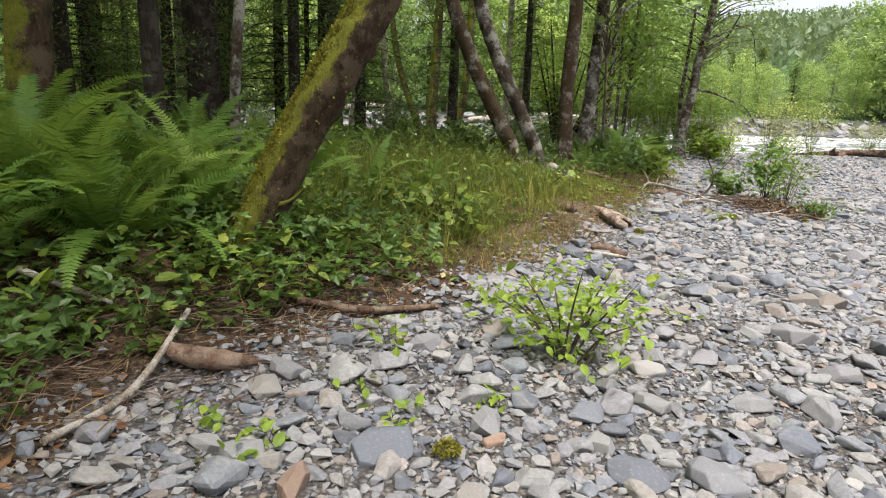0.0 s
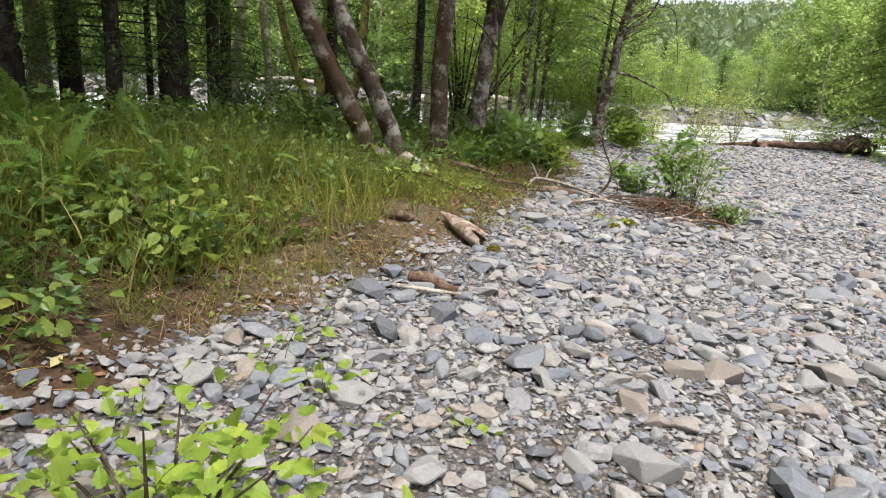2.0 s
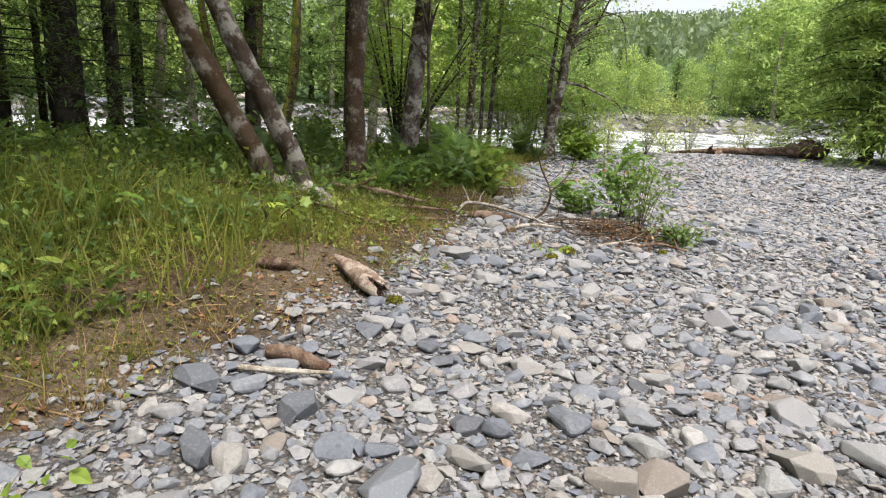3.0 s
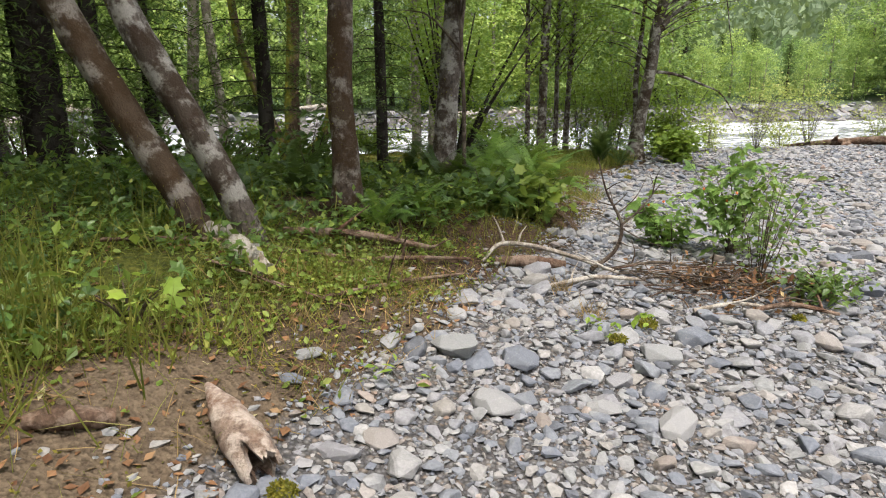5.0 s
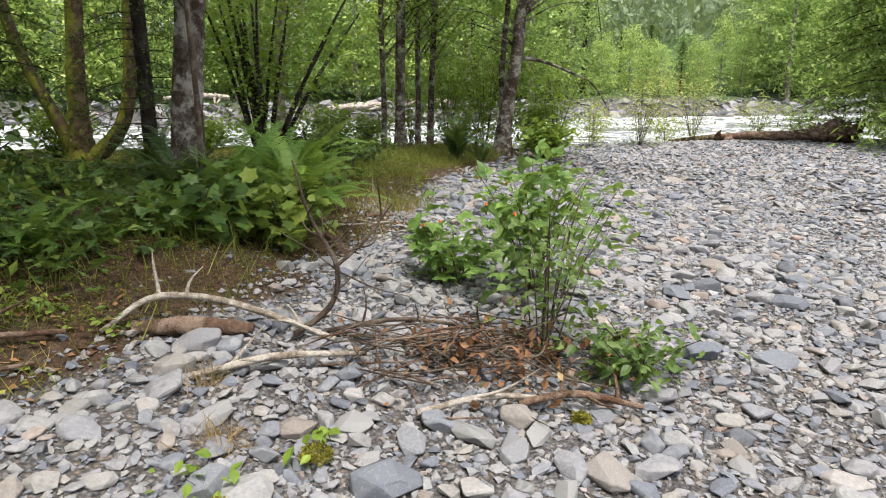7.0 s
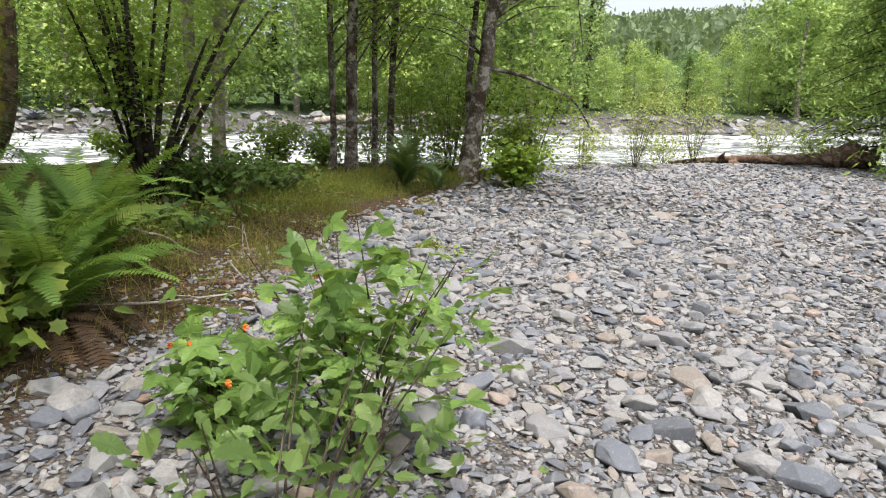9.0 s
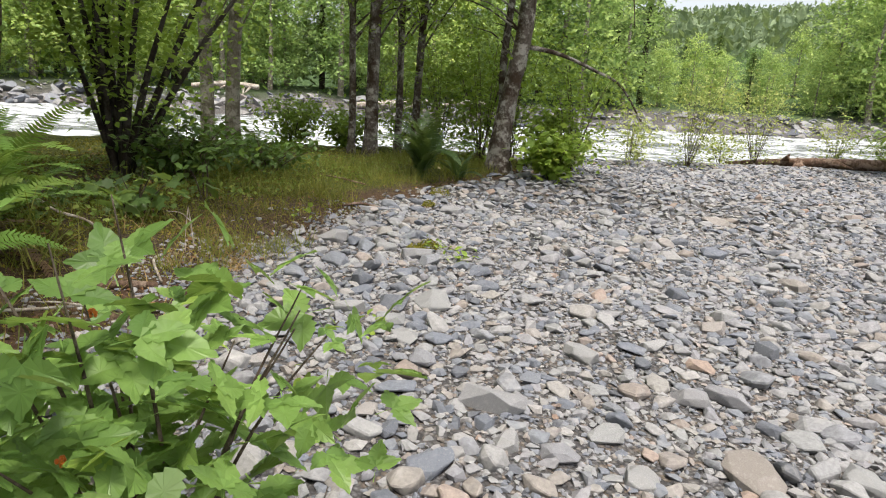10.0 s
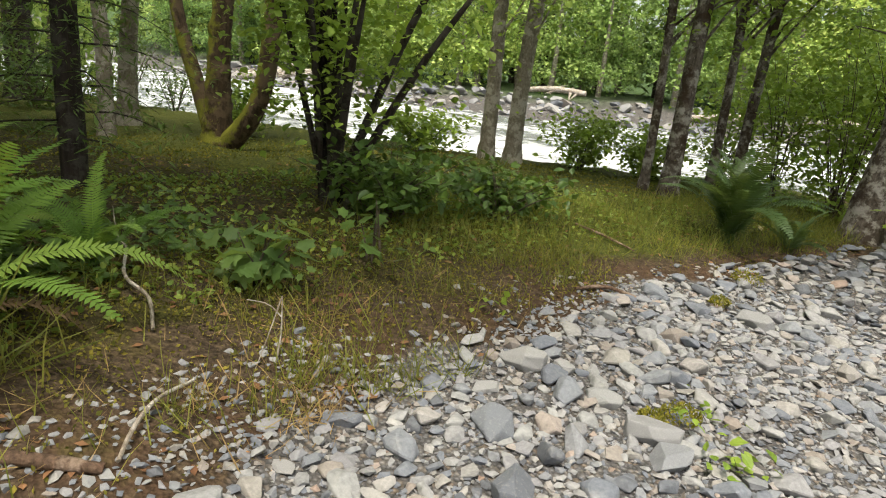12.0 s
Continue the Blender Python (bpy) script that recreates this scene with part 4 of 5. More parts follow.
spruce("conifer_sapling", 1.75, 13.85, 5.0, 0.9, 80, 0.045, 0.075, "thin dark conifer with sparse drooping twigs", 0.35, 90)
spruce("conifer_tree", 21.5, 24.4, 11, 4.2, 120, 0.16, 0.22, "dense green conifer leaning over the gravel bar", 0.6, 420)
spruce("conifer_tree", 24.0, 24.0, 12, 3.6, 60, 0.14, 0.24, "dense green conifer behind the gravel bar", 0.8, 220)
spruce("conifer_tree", 22.5, 20.5, 12, 3.6, 60, 0.14, 0.24, "dense green conifer behind the gravel bar", 0.8, 220)
spruce("conifer_tree", 27.0, 19.0, 12, 3.6, 40, 0.14, 0.24, "dense green conifer behind the gravel bar", 0.8, 120)

for (x, y, h, r) in [(-1.6, 12.5, 6.5, 1.2), (-2.5, 10.9, 6.5, 1.5), (-4.7, 11.2, 7, 1.7), (-4.3, 13.4, 7, 1.8), (-6.3, 12.0, 7, 1.9), (-7.8, 16.2, 7, 1.9), (-5.2, 9.0, 6, 1.6), (0.2, 13.4, 7, 1.2), (-3.2, 12.7, 7, 1.6), (-5.6, 10.3, 7, 1.6), (-1.9, 14.6, 7, 1.4)]:
    spruce("conifer_tree", x, y, h, r, 60, 0.06, 0.09, "dark drooping conifer in the shaded wood", 0.9, 190)

# ---- shrubs ----
def shrub(name, x, y, height, reach, stems, per, size, leaf, tpl, label, category="shrub", bark=BARK_TWIG, group="", stem_r=0.008, bare=0.25, lean=(0, 0), twist=0.45, curve=0.25):
    """Stems fanning from one foot, leaves along their upper parts."""
    z = float(land(x, y))
    base = thing(name, x, y, z, label, category, group)
    fol = Geo()
    for k in range(stems):
        a, out = RNG.uniform(0, 6.283), reach * math.sqrt(RNG.random())
        h = height * RNG.uniform(0.65, 1.0) * (1 - 0.25 * out / max(reach, 0.01))
        tip = np.array([math.cos(a) * out + lean[0], math.sin(a) * out + lean[1], h])
        foot = np.array([RNG.normal(0, 0.03), RNG.normal(0, 0.03), -0.04])
        mid = foot * 0.5 + tip * 0.5 + [0, 0, curve * height * 0.4]
        g = Geo()
        path = tube(g, [foot, mid, tip], [stem_r, stem_r * 0.7, stem_r * 0.25], 12, 5, 0.02)
        part("stem", g.mesh("stem", bark), base)
        u = bare + (1 - bare) * RNG.random(per)
        idx = np.clip((u * 11).astype(int), 0, 11)
        q = path[idx] + RNG.normal(size=(per, 3)) * [0.09, 0.09, 0.05] * (0.6 + height)
        leaves(fol, tpl, q, size, twist, -0.2)
    part("foliage", fol.mesh("foliage", leaf, False), base, kind="stuff")
    return base


shrub("shrub", 0.66, 3.02, 0.58, 0.44, 13, 30, 0.05, YOUNG, POINTED, "low yellow-green leafy shrub growing through the gravel", group="shrubs on the gravel")
shrub("shrub", 5.0, 9.1, 1.12, 0.42, 13, 32, 0.046, SHRUB, POINTED, "green leafy shrub growing out of driftwood debris", group="shrubs on the gravel", bare=0.22, stem_r=0.005, lean=(0.14, 0.05))
shrub("shrub", 5.42, 8.88, 0.34, 0.3, 11, 34, 0.05, SHRUB, POINTED, "low spreading green shrub at the debris heap", group="shrubs on the gravel")
shrub("berry_bush", 5.2, 10.02, 1.05, 0.52, 14, 23, 0.115, BERRY_LEAF, TRIPLE_JAG, "green berry bush with three-part leaves and orange berries", group="shrubs on the gravel", stem_r=0.006, bare=0.2)
shrub("berry_bush", 4.68, 10.2, 0.5, 0.42, 9, 20, 0.11, BERRY_LEAF, TRIPLE_JAG, "low green berry bush at the gravel's edge", group="shrubs on the gravel", stem_r=0.006)
shrub("leafy_shrub", 7.85, 18.6, 0.95, 0.5, 16, 60, 0.1, YOUNG, MAPLE, "bright green broad-leaved shrub beside the forked alder")
shrub("leafy_shrub", 3.55, 10.75, 0.6, 0.45, 12, 26, 0.1, HERB, MAPLE, "young maple shrub with pale green lobed leaves")
shrub("leafy_shrub", 1.2, 7.2, 0.32, 0.3, 5, 5, 0.075, YOUNG, MAPLE, "pale green maple seedling in the grass")
shrub("leafy_shrub", 0.1, 4.95, 0.42, 0.45, 12, 16, 0.085, HERB, POINTED, "bright green leafy herb clump on the bank")
shrub("leafy_shrub", 3.0, 10.5, 0.5, 0.5, 12, 24, 0.1, BRAMBLE, MAPLE, "low leafy shrub at the bank's edge")
shrub("leafy_shrub", 3.75, 13.45, 0.42, 0.22, 6, 9, 0.11, SHRUB, MAPLE, "maple seedling with broad lobed leaves")
shrub("leafy_shrub", 4.0, 14.2, 0.45, 0.15, 4, 6, 0.08, BRAMBLE, MAPLE, "tall broad-leaved herb beside ferns")
shrub("leafy_shrub", 3.45, 15.3, 0.75, 0.9, 30, 55, 0.07, BRAMBLE, OVAL, "dark dense shrub below the many-stemmed bush")
shrub("leafy_shrub", 4.1, 16.0, 0.5, 0.7, 20, 45, 0.07, BRAMBLE, OVAL, "low dark shrub on the mossy bank")
shrub("vine_maple", 2.75, 15.4, 3.6, 0.85, 9, 300, 0.06, ALDER_LEAF, OVAL, "many-stemmed vine maple with dark stems", bark=BARK_DARK, stem_r=0.034, bare=0.42, curve=0.12)
shrub("vine_maple", 2.85, 15.35, 3.0, 1.3, 6, 300, 0.06, ALDER_LEAF, OVAL, "leaning vine maple stems with layered leaves", bark=BARK_DARK, stem_r=0.044, bare=0.4, lean=(0.6, 0), curve=0.1)
for (x, y, h, r) in [(6.2, 21.0, 2.6, 0.9), (3.4, 21.2, 1.2, 0.9), (1.0, 20.3, 0.9, 0.8), (4.4, 21.6, 1.0, 0.8), (-1.2, 18.4, 1.0, 0.8), (7.0, 21.6, 2.8, 1.0), (8.3, 21.0, 1.6, 0.7), (5.4, 22.0, 2.4, 1.0), (7.5, 20.5, 3.4, 1.0), (8.6, 20.4, 2.8, 0.8), (6.9, 20.2, 3.0, 0.8)]:
    shrub("leafy_shrub", x, y, h, r, 13, 140, 0.075, YOUNG, OVAL, "bright leafy shrub on the river bank", group="bank shrubs", stem_r=0.008, bare=0.12)
for (x, y, h, r, n) in [(11.3, 25.2, 2.2, 0.5, 8), (13.1, 25.7, 3.2, 1.2, 26), (16.2, 28.0, 3.6, 1.2, 24), (18.5, 27.6, 2.2, 0.9, 14), (10.0, 25.6, 1.0, 0.6, 9), (14.8, 27.3, 1.3, 0.7, 10), (12.2, 27.2, 1.5, 0.7, 10), (20.8, 28.3, 1.6, 0.8, 10)]:
    shrub("willow_sapling", x, y, h, r, n, 70, 0.085, WILLOW, LEAF, "pale yellow-green willow sapling on the gravel bar", group="willows on the gravel bar", stem_r=0.006, bare=0.12)
# understorey of the shaded wood
RU = np.random.default_rng(31)
for k in range(26):
    x, y = RU.uniform(-12, -3.8), RU.uniform(8.5, 22)
    if y > near_shore(x) - 1.5:
        continue
    shrub("leafy_shrub", x, y, RU.uniform(0.7, 2.6), 0.9, 9, 100, 0.075, ALDER_LEAF if k % 2 else BRAMBLE, LEAF, "leafy undergrowth shrub in the wood", group="undergrowth", stem_r=0.012, bare=0.15)
for (x, y, h) in [(0.1, 11.6, 0.8), (1.2, 11.2, 0.8), (-0.9, 11.9, 1.0)]:
    shrub("leafy_shrub", x, y, h, 0.8, 12, 50, 0.08, BRAMBLE, OVAL, "dark undergrowth shrub under the alders", group="undergrowth", stem_r=0.01, bare=0.1)

# ---- far bank woods ----
RW = np.random.default_rng(9)
far_models = []
for k in range(5):
    base = thing("far_tree", 0, 0, -60, "broadleaved tree of the far bank woods", "tree", "woods of the far bank")
    g = Geo()
    tube(g, [(0, 0, -0.5), (0.2, 0, 3), (0.1, 0.1, 8)], [0.22, 0.16, 0.05], 10, 6, 0.03)
    part("trunk", g.mesh("trunk", BARK_GREY), base)
    g = Geo()
    for (c, r, n) in [((0, 0, 2.2), (2.4, 2.2, 1.8), 60), ((0, 0, 5.5), (2.6, 2.4, 2.6), 80), ((0.3, 0, 8.6), (1.7, 1.6, 1.8), 36)]:
        locs, _ = clumps(c, r, n, 26, 0.42, 0.5, 0.5)
        leaves(g, LEAF, locs, 0.26, 0.6)
    part("crown", g.mesh("crown", BRIGHTENED_FAR_LEAF, False), base, kind="stuff")
    far_models.append(base)
for k in range(2):
    base = thing("far_conifer", 0, 0, -60, "tall conifer of the far bank woods", "tree", "woods of the far bank")
    g = Geo()
    tube(g, [(0, 0, -0.5), (0, 0, 6), (0, 0, 12)], [0.25, 0.18, 0.03], 8, 6)
    part("trunk", g.mesh("trunk", BARK_DARK), base)
    g = Geo()
    boughs(g, 0, 0, 0.8, 12, 2.8, 50, 0.32, needles=50)
    part("foliage", g.mesh("foliage", [NEEDLES, BARK_DARK], False), base, kind="stuff")
    far_models.append(base)
used = set()
for row, (off, n) in enumerate([(6.0, 34), (10.5, 34), (16, 28), (24, 16)]):
    for k in range(n):
        x = -62 + 128 * (k + RW.random()) / n
        y = float(far_shore(x)) + off + RW.normal(0, 1.2)
        az = math.degrees(math.atan2(x - 4, y - 6))
        h = RW.uniform(0.85, 1.35) * (1.0 + 0.12 * row)
        if 20 < az < 33:
            h *= 0.42
        kind = RW.integers(0, 5) if row < 1 or RW.random() < 0.6 else RW.integers(5, 7)
        m = pose(x, y, float(land(x, y)) - 0.1, 0, 0, RW.uniform(0, 360)) @ Matrix.Scale(h, 4)
        if kind not in used:
            used.add(kind)
            far_models[kind].matrix_basis = m
        else:
            c = copy_thing(far_models[kind], pose(0, 0, 0))
            c.matrix_basis = m
# trees beyond the near wood and behind the way walked, which close the place
for (x, y, h) in [(-14, 14, 1.1), (-16, 20, 1.2), (-13, 8, 1.2), (-12, 2, 1.2), (-9, -3, 1.1), (-6, -8, 1.2), (2, -14, 1.2), (9, -14, 1.1), (17, -10, 1.2), (24, -2, 1.2), (28, 8, 1.2), (30, 15, 1.2), (-18, 3, 1.3), (-11, 22, 0.9), (-20, 12, 1.2), (-22, 24, 1.2), (32, 24, 1.2), (36, 30, 1.1), (30, 29, 0.9)]:
    c = copy_thing(far_models[int(RW.integers(0, 5))], pose(0, 0, 0))
    c.matrix_basis = pose(x, y, float(land(x, y)) - 0.1, 0, 0, RW.uniform(0, 360)) @ Matrix.Scale(h, 4)
    c["group"] = "woods around"
    c["label"] = "broadleaved tree at the edge of the woods"
# wooded hill in the distance
g = Geo()
n = 30000
a, r = RW.uniform(-0.25, 1.0, n), RW.uniform(130, 420, n)
hx, hy = 4 + r * np.sin(a), 6 + r * np.cos(a)
leaves(g, LEAF, np.c_[hx, hy, land(hx, hy) + RW.uniform(0, 5, n) ** 1.2], 2.0, 1.2)
tagged(new("far_woods", g.mesh("far_woods", HAZED_HILL_LEAF, False)), "wooded hillside in the distance", "woods", kind="stuff")

# ---- low plants, grass, moss, litter ----
def patch(geo, tpl, n, box, size, lift, lean=0.4, base=0.0, test=None, vary=0.3, rng=RU):
    """Strews leaves over a stretch of bank; x is counted from the bank's foot."""
    y = rng.uniform(box[2], box[3], n)
    x = np.interp(y, EDGE_Y, EDGE_X) + rng.uniform(box[0], box[1], n)
    thick = np.sin(x * 2.3 + y * 1.1) * np.sin(y * 1.9 - x * 0.7) + 0.5 * np.sin(x * 5.1) * np.sin(y * 4.3)
    keep = (thick > rng.uniform(-1.4, 0.6, n)) & (bank_d(x, y) < 0.1) & (y < near_shore(x) - 0.6)
    if test is not None:
        keep &= test(x, y)
    x, y = x[keep], y[keep]
    leaves(geo, tpl, np.c_[x, y, land(x, y) + lift * rng.random(len(x)) ** 1.2], size, lean, base, 0, vary)


def bare_earth(x, y):
    """The trodden sandy patch round the hollow log."""
    return ((x - 1.6) / 0.5) ** 2 + ((y - 6.4) / 0.6) ** 2 < 1 + 0.25 * np.sin(x * 9 + y * 7)


def not_bare(x, y):
    return ~bare_earth(x, y) | (np.sin(x * 91.7 + y * 57.3) > 0.93)


g = Geo()
def off_earth(x, y):
    """Keeps clear of the bare earth at the bank's foot."""
    d = bank_d(x, y)
    return ~bare_earth(x, y) & ~((d > -0.22) & (y < 4.3)) & ~((d > -0.5) & (y > 4.3) & (y < 9)) & ~((d > -0.85) & (y > 5.7) & (y < 7.1)) & ~((d > -1.3) & (y > 11.6) & (y < 14.5))


patch(g, TRIPLE, 7000, (-1.9, 0.0, 1.6, 5.6), 0.074, 0.26, 0.45, test=off_earth)
patch(g, TRIPLE, 9500, (-5.0, -1.0, 5.5, 10.5), 0.068, 0.2, 0.45, test=off_earth)
patch(g, TRIPLE, 4000, (-4.0, -0.6, 9.2, 13.0), 0.1, 0.25, 0.45, test=off_earth)
patch(g, TRIPLE, 1500, (-2.6, -0.9, 12.0, 14.0), 0.08, 0.15, 0.45, test=off_earth)
patch(g, TRIPLE, 2500, (-7.0, -3.0, 9.0, 12.5), 0.1, 0.3, 0.5)
patch(g, TRIPLE, 3000, (-6.0, -0.6, -5.0, 2.4), 0.12, 0.3, 0.5)
patch(g, TRIPLE, 2500, (-10.0, -4.5, 0.0, 12.0), 0.14, 0.3, 0.5)
tagged(new("brambles", g.mesh("brambles", BRAMBLE, False)), "dark green trailing brambles over the bank", "brambles", kind="stuff")
g = Geo()
patch(g, OVAL, 16000, (-2.9, -0.15, 5.0, 9.2), 0.036, 0.08, 0.5, test=off_earth)
patch(g, OVAL, 1500, (-1.2, 0.0, 4.3, 9.0), 0.03, 0.04, 0.5, test=not_bare)
patch(g, OVAL, 9000, (-4.0, -0.9, 11.6, 18.5), 0.04, 0.07, 0.5)
patch(g, LEAF, 7000, (-6.0, -0.8, 3.0, 12.0), 0.06, 0.35, 0.7)
patch(g, POINTED, 1500, (-1.8, -0.1, 2.4, 5.6), 0.075, 0.22, 0.4, test=off_earth)
tagged(new("low_herbs", g.mesh("low_herbs", HERB, False)), "mixed low green herbs on the bank", "herbs", kind="stuff")
BLADE = ([(-0.012, 0, 0), (0.012, 0, 0), (0.009, 0.08, 0.5), (-0.009, 0.08, 0.5), (0, 0.3, 0.95)], [(0, 1, 2), (0, 2, 3), (3, 2, 4)])
g = Geo()
patch(g, BLADE, 6000, (-2.3, -0.15, 4.8, 9.0), 0.16, 0.0, 0.4, test=off_earth)
patch(g, BLADE, 3200, (-1.3, -0.05, 4.4, 9.0), 0.14, 0.0, 0.5, test=not_bare)
patch(g, BLADE, 12000, (-2.4, -0.3, 14.8, 20.5), 0.17, 0.0, 0.4)
patch(g, BLADE, 2000, (-1.4, -0.1, 9.0, 14.5), 0.18, 0.0, 0.4)
patch(g, BLADE, 3500, (-4.5, -1.5, 4.5, 9.5), 0.28, 0.0, 0.35)
patch(g, BLADE, 6000, (-2.6, -0.45, 4.0, 7.2), 0.3, 0.0, 0.4, test=not_bare)
tagged(new("grass", g.mesh("grass", GRASS, False)), "thin yellow-green grass along the bank", "grass", kind="stuff")
g = Geo()
patch(g, BLADE, 3400, (-1.5, 0.1, 4.0, 8.8), 0.16, 0.01, 1.1, test=not_bare)
patch(g, BLADE, 1500, (-0.9, 0.1, 10.5, 14.5), 0.13, 0.01, 1.1)
patch(g, BLADE, 1500, (-1.2, 0.1, 1.2, 4.4), 0.16, 0.01, 1.3)
tagged(new("dry_grass", g.mesh("dry_grass", STRAW, False)), "dry straw-coloured grass lying on the bank's foot", "grass", kind="stuff")
g = Geo()
patch(g, LEAF, 26000, (-2.6, -0.05, 4.8, 9.2), 0.017, 0.015, 0.9, test=off_earth)
patch(g, LEAF, 22000, (-7.5, -3.0, 12.5, 20.5), 0.03, 0.02, 0.9)
patch(g, LEAF, 42000, (-3.6, -0.1, 12.4, 20.5), 0.018, 0.015, 0.9)
patch(g, LEAF, 12000, (-1.6, 0.0, 9.2, 12.6), 0.017, 0.015, 0.9)
patch(g, LEAF, 18000, (-1.9, -0.25, 12.2, 16.0), 0.018, 0.015, 0.9)
patch(g, LEAF, 9000, (-1.3, -0.15, 4.5, 8.8), 0.018, 0.015, 0.9, test=not_bare)
tagged(new("moss_carpet", g.mesh("moss_carpet", MOSS_LOW, False)), "yellow-green moss carpet on the bank", "moss", kind="stuff")
g = Geo()
patch(g, LEAF, 7000, (-3.0, 0.1, 1.0, 9.5), 0.045, 0.012, 0.25)
patch(g, LEAF, 4500, (-5.0, 0.1, 10.5, 19.5), 0.045, 0.012, 0.25)
tagged(new("leaf_litter", g.mesh("leaf_litter", LITTER, False)), "brown fallen leaves on the bank", "leaf litter", kind="stuff")

def tussock(x, y, n, size, mat, label):
    """Blades fanning out of one foot."""
    g = Geo()
    locs = np.c_[RNG.normal(0, 0.05 * size / 0.15, (n, 2)), np.zeros(n)]
    leaves(g, BLADE, locs, size, 0.55, -0.2)
    ob = tagged(new("grass_tussock", g.mesh("grass_tussock", mat, False)), label, "grass", "tussocks at the gravel's edge")
    ob.location = (x, y, float(land(x, y)))


for (x, y, n, size) in [(4.45, 13.0, 70, 0.2), (4.65, 13.15, 60, 0.22), (4.75, 13.35, 60, 0.18), (4.5, 12.75, 50, 0.15), (4.35, 12.45, 40, 0.14), (4.85, 13.6, 50, 0.2), (3.3, 11.9, 60, 0.3), (3.75, 12.1, 50, 0.3),
                        (0.1, 4.4, 60, 0.18), (0.5, 5.0, 60, 0.2), (0.8, 5.3, 50, 0.18), (1.0, 6.0, 50, 0.2)]:
    tussock(x, y, n, size, GRASS, "small tuft of green grass on the bank's foot")
for (x, y, n, size) in [(3.55, 8.35, 110, 0.13), (3.42, 8.75, 90, 0.12), (4.6, 12.85, 70, 0.16), (4.3, 12.6, 60, 0.14), (0.35, 4.5, 80, 0.17), (0.75, 4.9, 80, 0.17), (1.1, 5.6, 70, 0.16), (1.9, 7.5, 60, 0.14)]:
    tussock(x, y, n, size, STRAW, "withered straw-brown tuft of grass among stones")
for (x, y, r) in [(3.9, 8.27, 0.06), (5.86, 13.85, 0.09), (5.75, 13.75, 0.06), (0.05, 2.1, 0.05), (3.62, 7.95, 0.05), (5.0, 8.5, 0.04), (6.05, 16.3, 0.12), (5.9, 15.6, 0.07), (2.05, 6.35, 0.05)]:
    g = Geo()
    u = RNG.normal(size=(420, 3))
    u[:, 2] = np.abs(u[:, 2]) * 0.6
    u *= (r / np.linalg.norm(u, axis=1) * RNG.uniform(0.75, 1.05, 420))[:, None] * [1, 0.8, 0.75]
    leaves(g, LEAF, u, 0.016, 1.2)
    ob = tagged(new("moss_cushion", g.mesh("moss_cushion", MOSS_TUFT, False)), "yellow-green moss cushion on a river stone", "moss", "moss cushions")
    ob.location = (x, y, float(land(x, y)) + 0.035)

# seedlings and weeds between the stones
WEEDS = [(-0.21, 3.0, 0.22, 9), (-0.13, 2.35, 0.12, 8), (-0.35, 2.6, 0.1, 4), (0.25, 2.5, 0.08, 4), (-0.9, 2.2, 0.12, 6), (-0.6, 2.05, 0.1, 5), (-0.7, 1.85, 0.1, 5), (0.3, 3.7, 0.2, 7), (0.75, 4.2, 0.3, 8),
         (1.55, 3.75, 0.1, 4), (0.95, 4.0, 0.14, 5), (3.55, 8.1, 0.12, 8), (3.9, 8.35, 0.1, 6), (5.5, 12.05, 0.1, 6), (5.95, 13.9, 0.1, 8), (6.1, 13.6, 0.1, 8), (4.75, 11.7, 0.1, 5), (5.3, 11.3, 0.1, 5), (4.8, 14.2, 0.14, 5), (2.4, 7.2, 0.1, 4)]
for (x, y, h, n) in WEEDS:
    shrub("seedling", x, y, h, h * 0.7, 3, n, 0.05, YOUNG, OVAL, "yellow-green seedling between the stones", "seedling", group="seedlings between the stones", stem_r=0.002, bare=0.4)

# ---- driftwood and dead branches ----
def dead(name, pts, radii, mat, label, twigs=0, category="driftwood", n=18, sides=8, rough=0.05, twig_len=0.3):
    """A branch or log lying along the points (heights above the ground)."""
    x, y, h = pts[0]
    z = float(land(x, y))
    base = thing(name, x, y, z, label, category, "driftwood")
    rel = [(a - x, b - y, float(land(a, b)) + c - z) for a, b, c in pts]
    g = Geo()
    path = tube(g, rel, radii, n, sides, rough)
    part("stem", g.mesh("stem", mat), base)
    for k in range(twigs):
        q = path[RNG.integers(2, n)]
        d = RNG.normal(size=3) * [1, 1, 0.5] + [0, 0, 0.35]
        d *= twig_len * RNG.uniform(0.4, 1.1) / np.linalg.norm(d)
        g = Geo()
        tube(g, [q, q + d * 0.5 + RNG.normal(0, 0.02, 3), q + d], [radii[-1] * 0.8 + 0.002, 0.002], 6, 5)
        part("twig", g.mesh("twig", mat), base)
    return base


dead("driftwood_log", [(-1.17, 2.56, 0.06), (-1.0, 2.58, 0.075), (-0.8, 2.64, 0.05)], [0.035, 0.05, 0.045, 0.02], ROTWOOD, "short barkless brown driftwood log on reddish needles")
dead("stick", [(-1.27, 1.85, 0.03), (-1.2, 2.3, 0.05), (-1.14, 2.75, 0.1)], [0.014, 0.016, 0.012], DEADWOOD, "long pale stick leaning on the bank")
dead("stick", [(-1.9, 2.75, 0.1), (-1.6, 2.7, 0.1), (-1.45, 2.68, 0.09)], [0.016, 0.014, 0.008], DEADWOOD, "pale broken stick among brambles")
dead("stick", [(-0.75, 3.2, 0.03), (-0.4, 3.3, 0.04), (0.0, 3.55, 0.03)], [0.02, 0.024, 0.015], ROTWOOD, "weathered brown stick at the bank's foot")
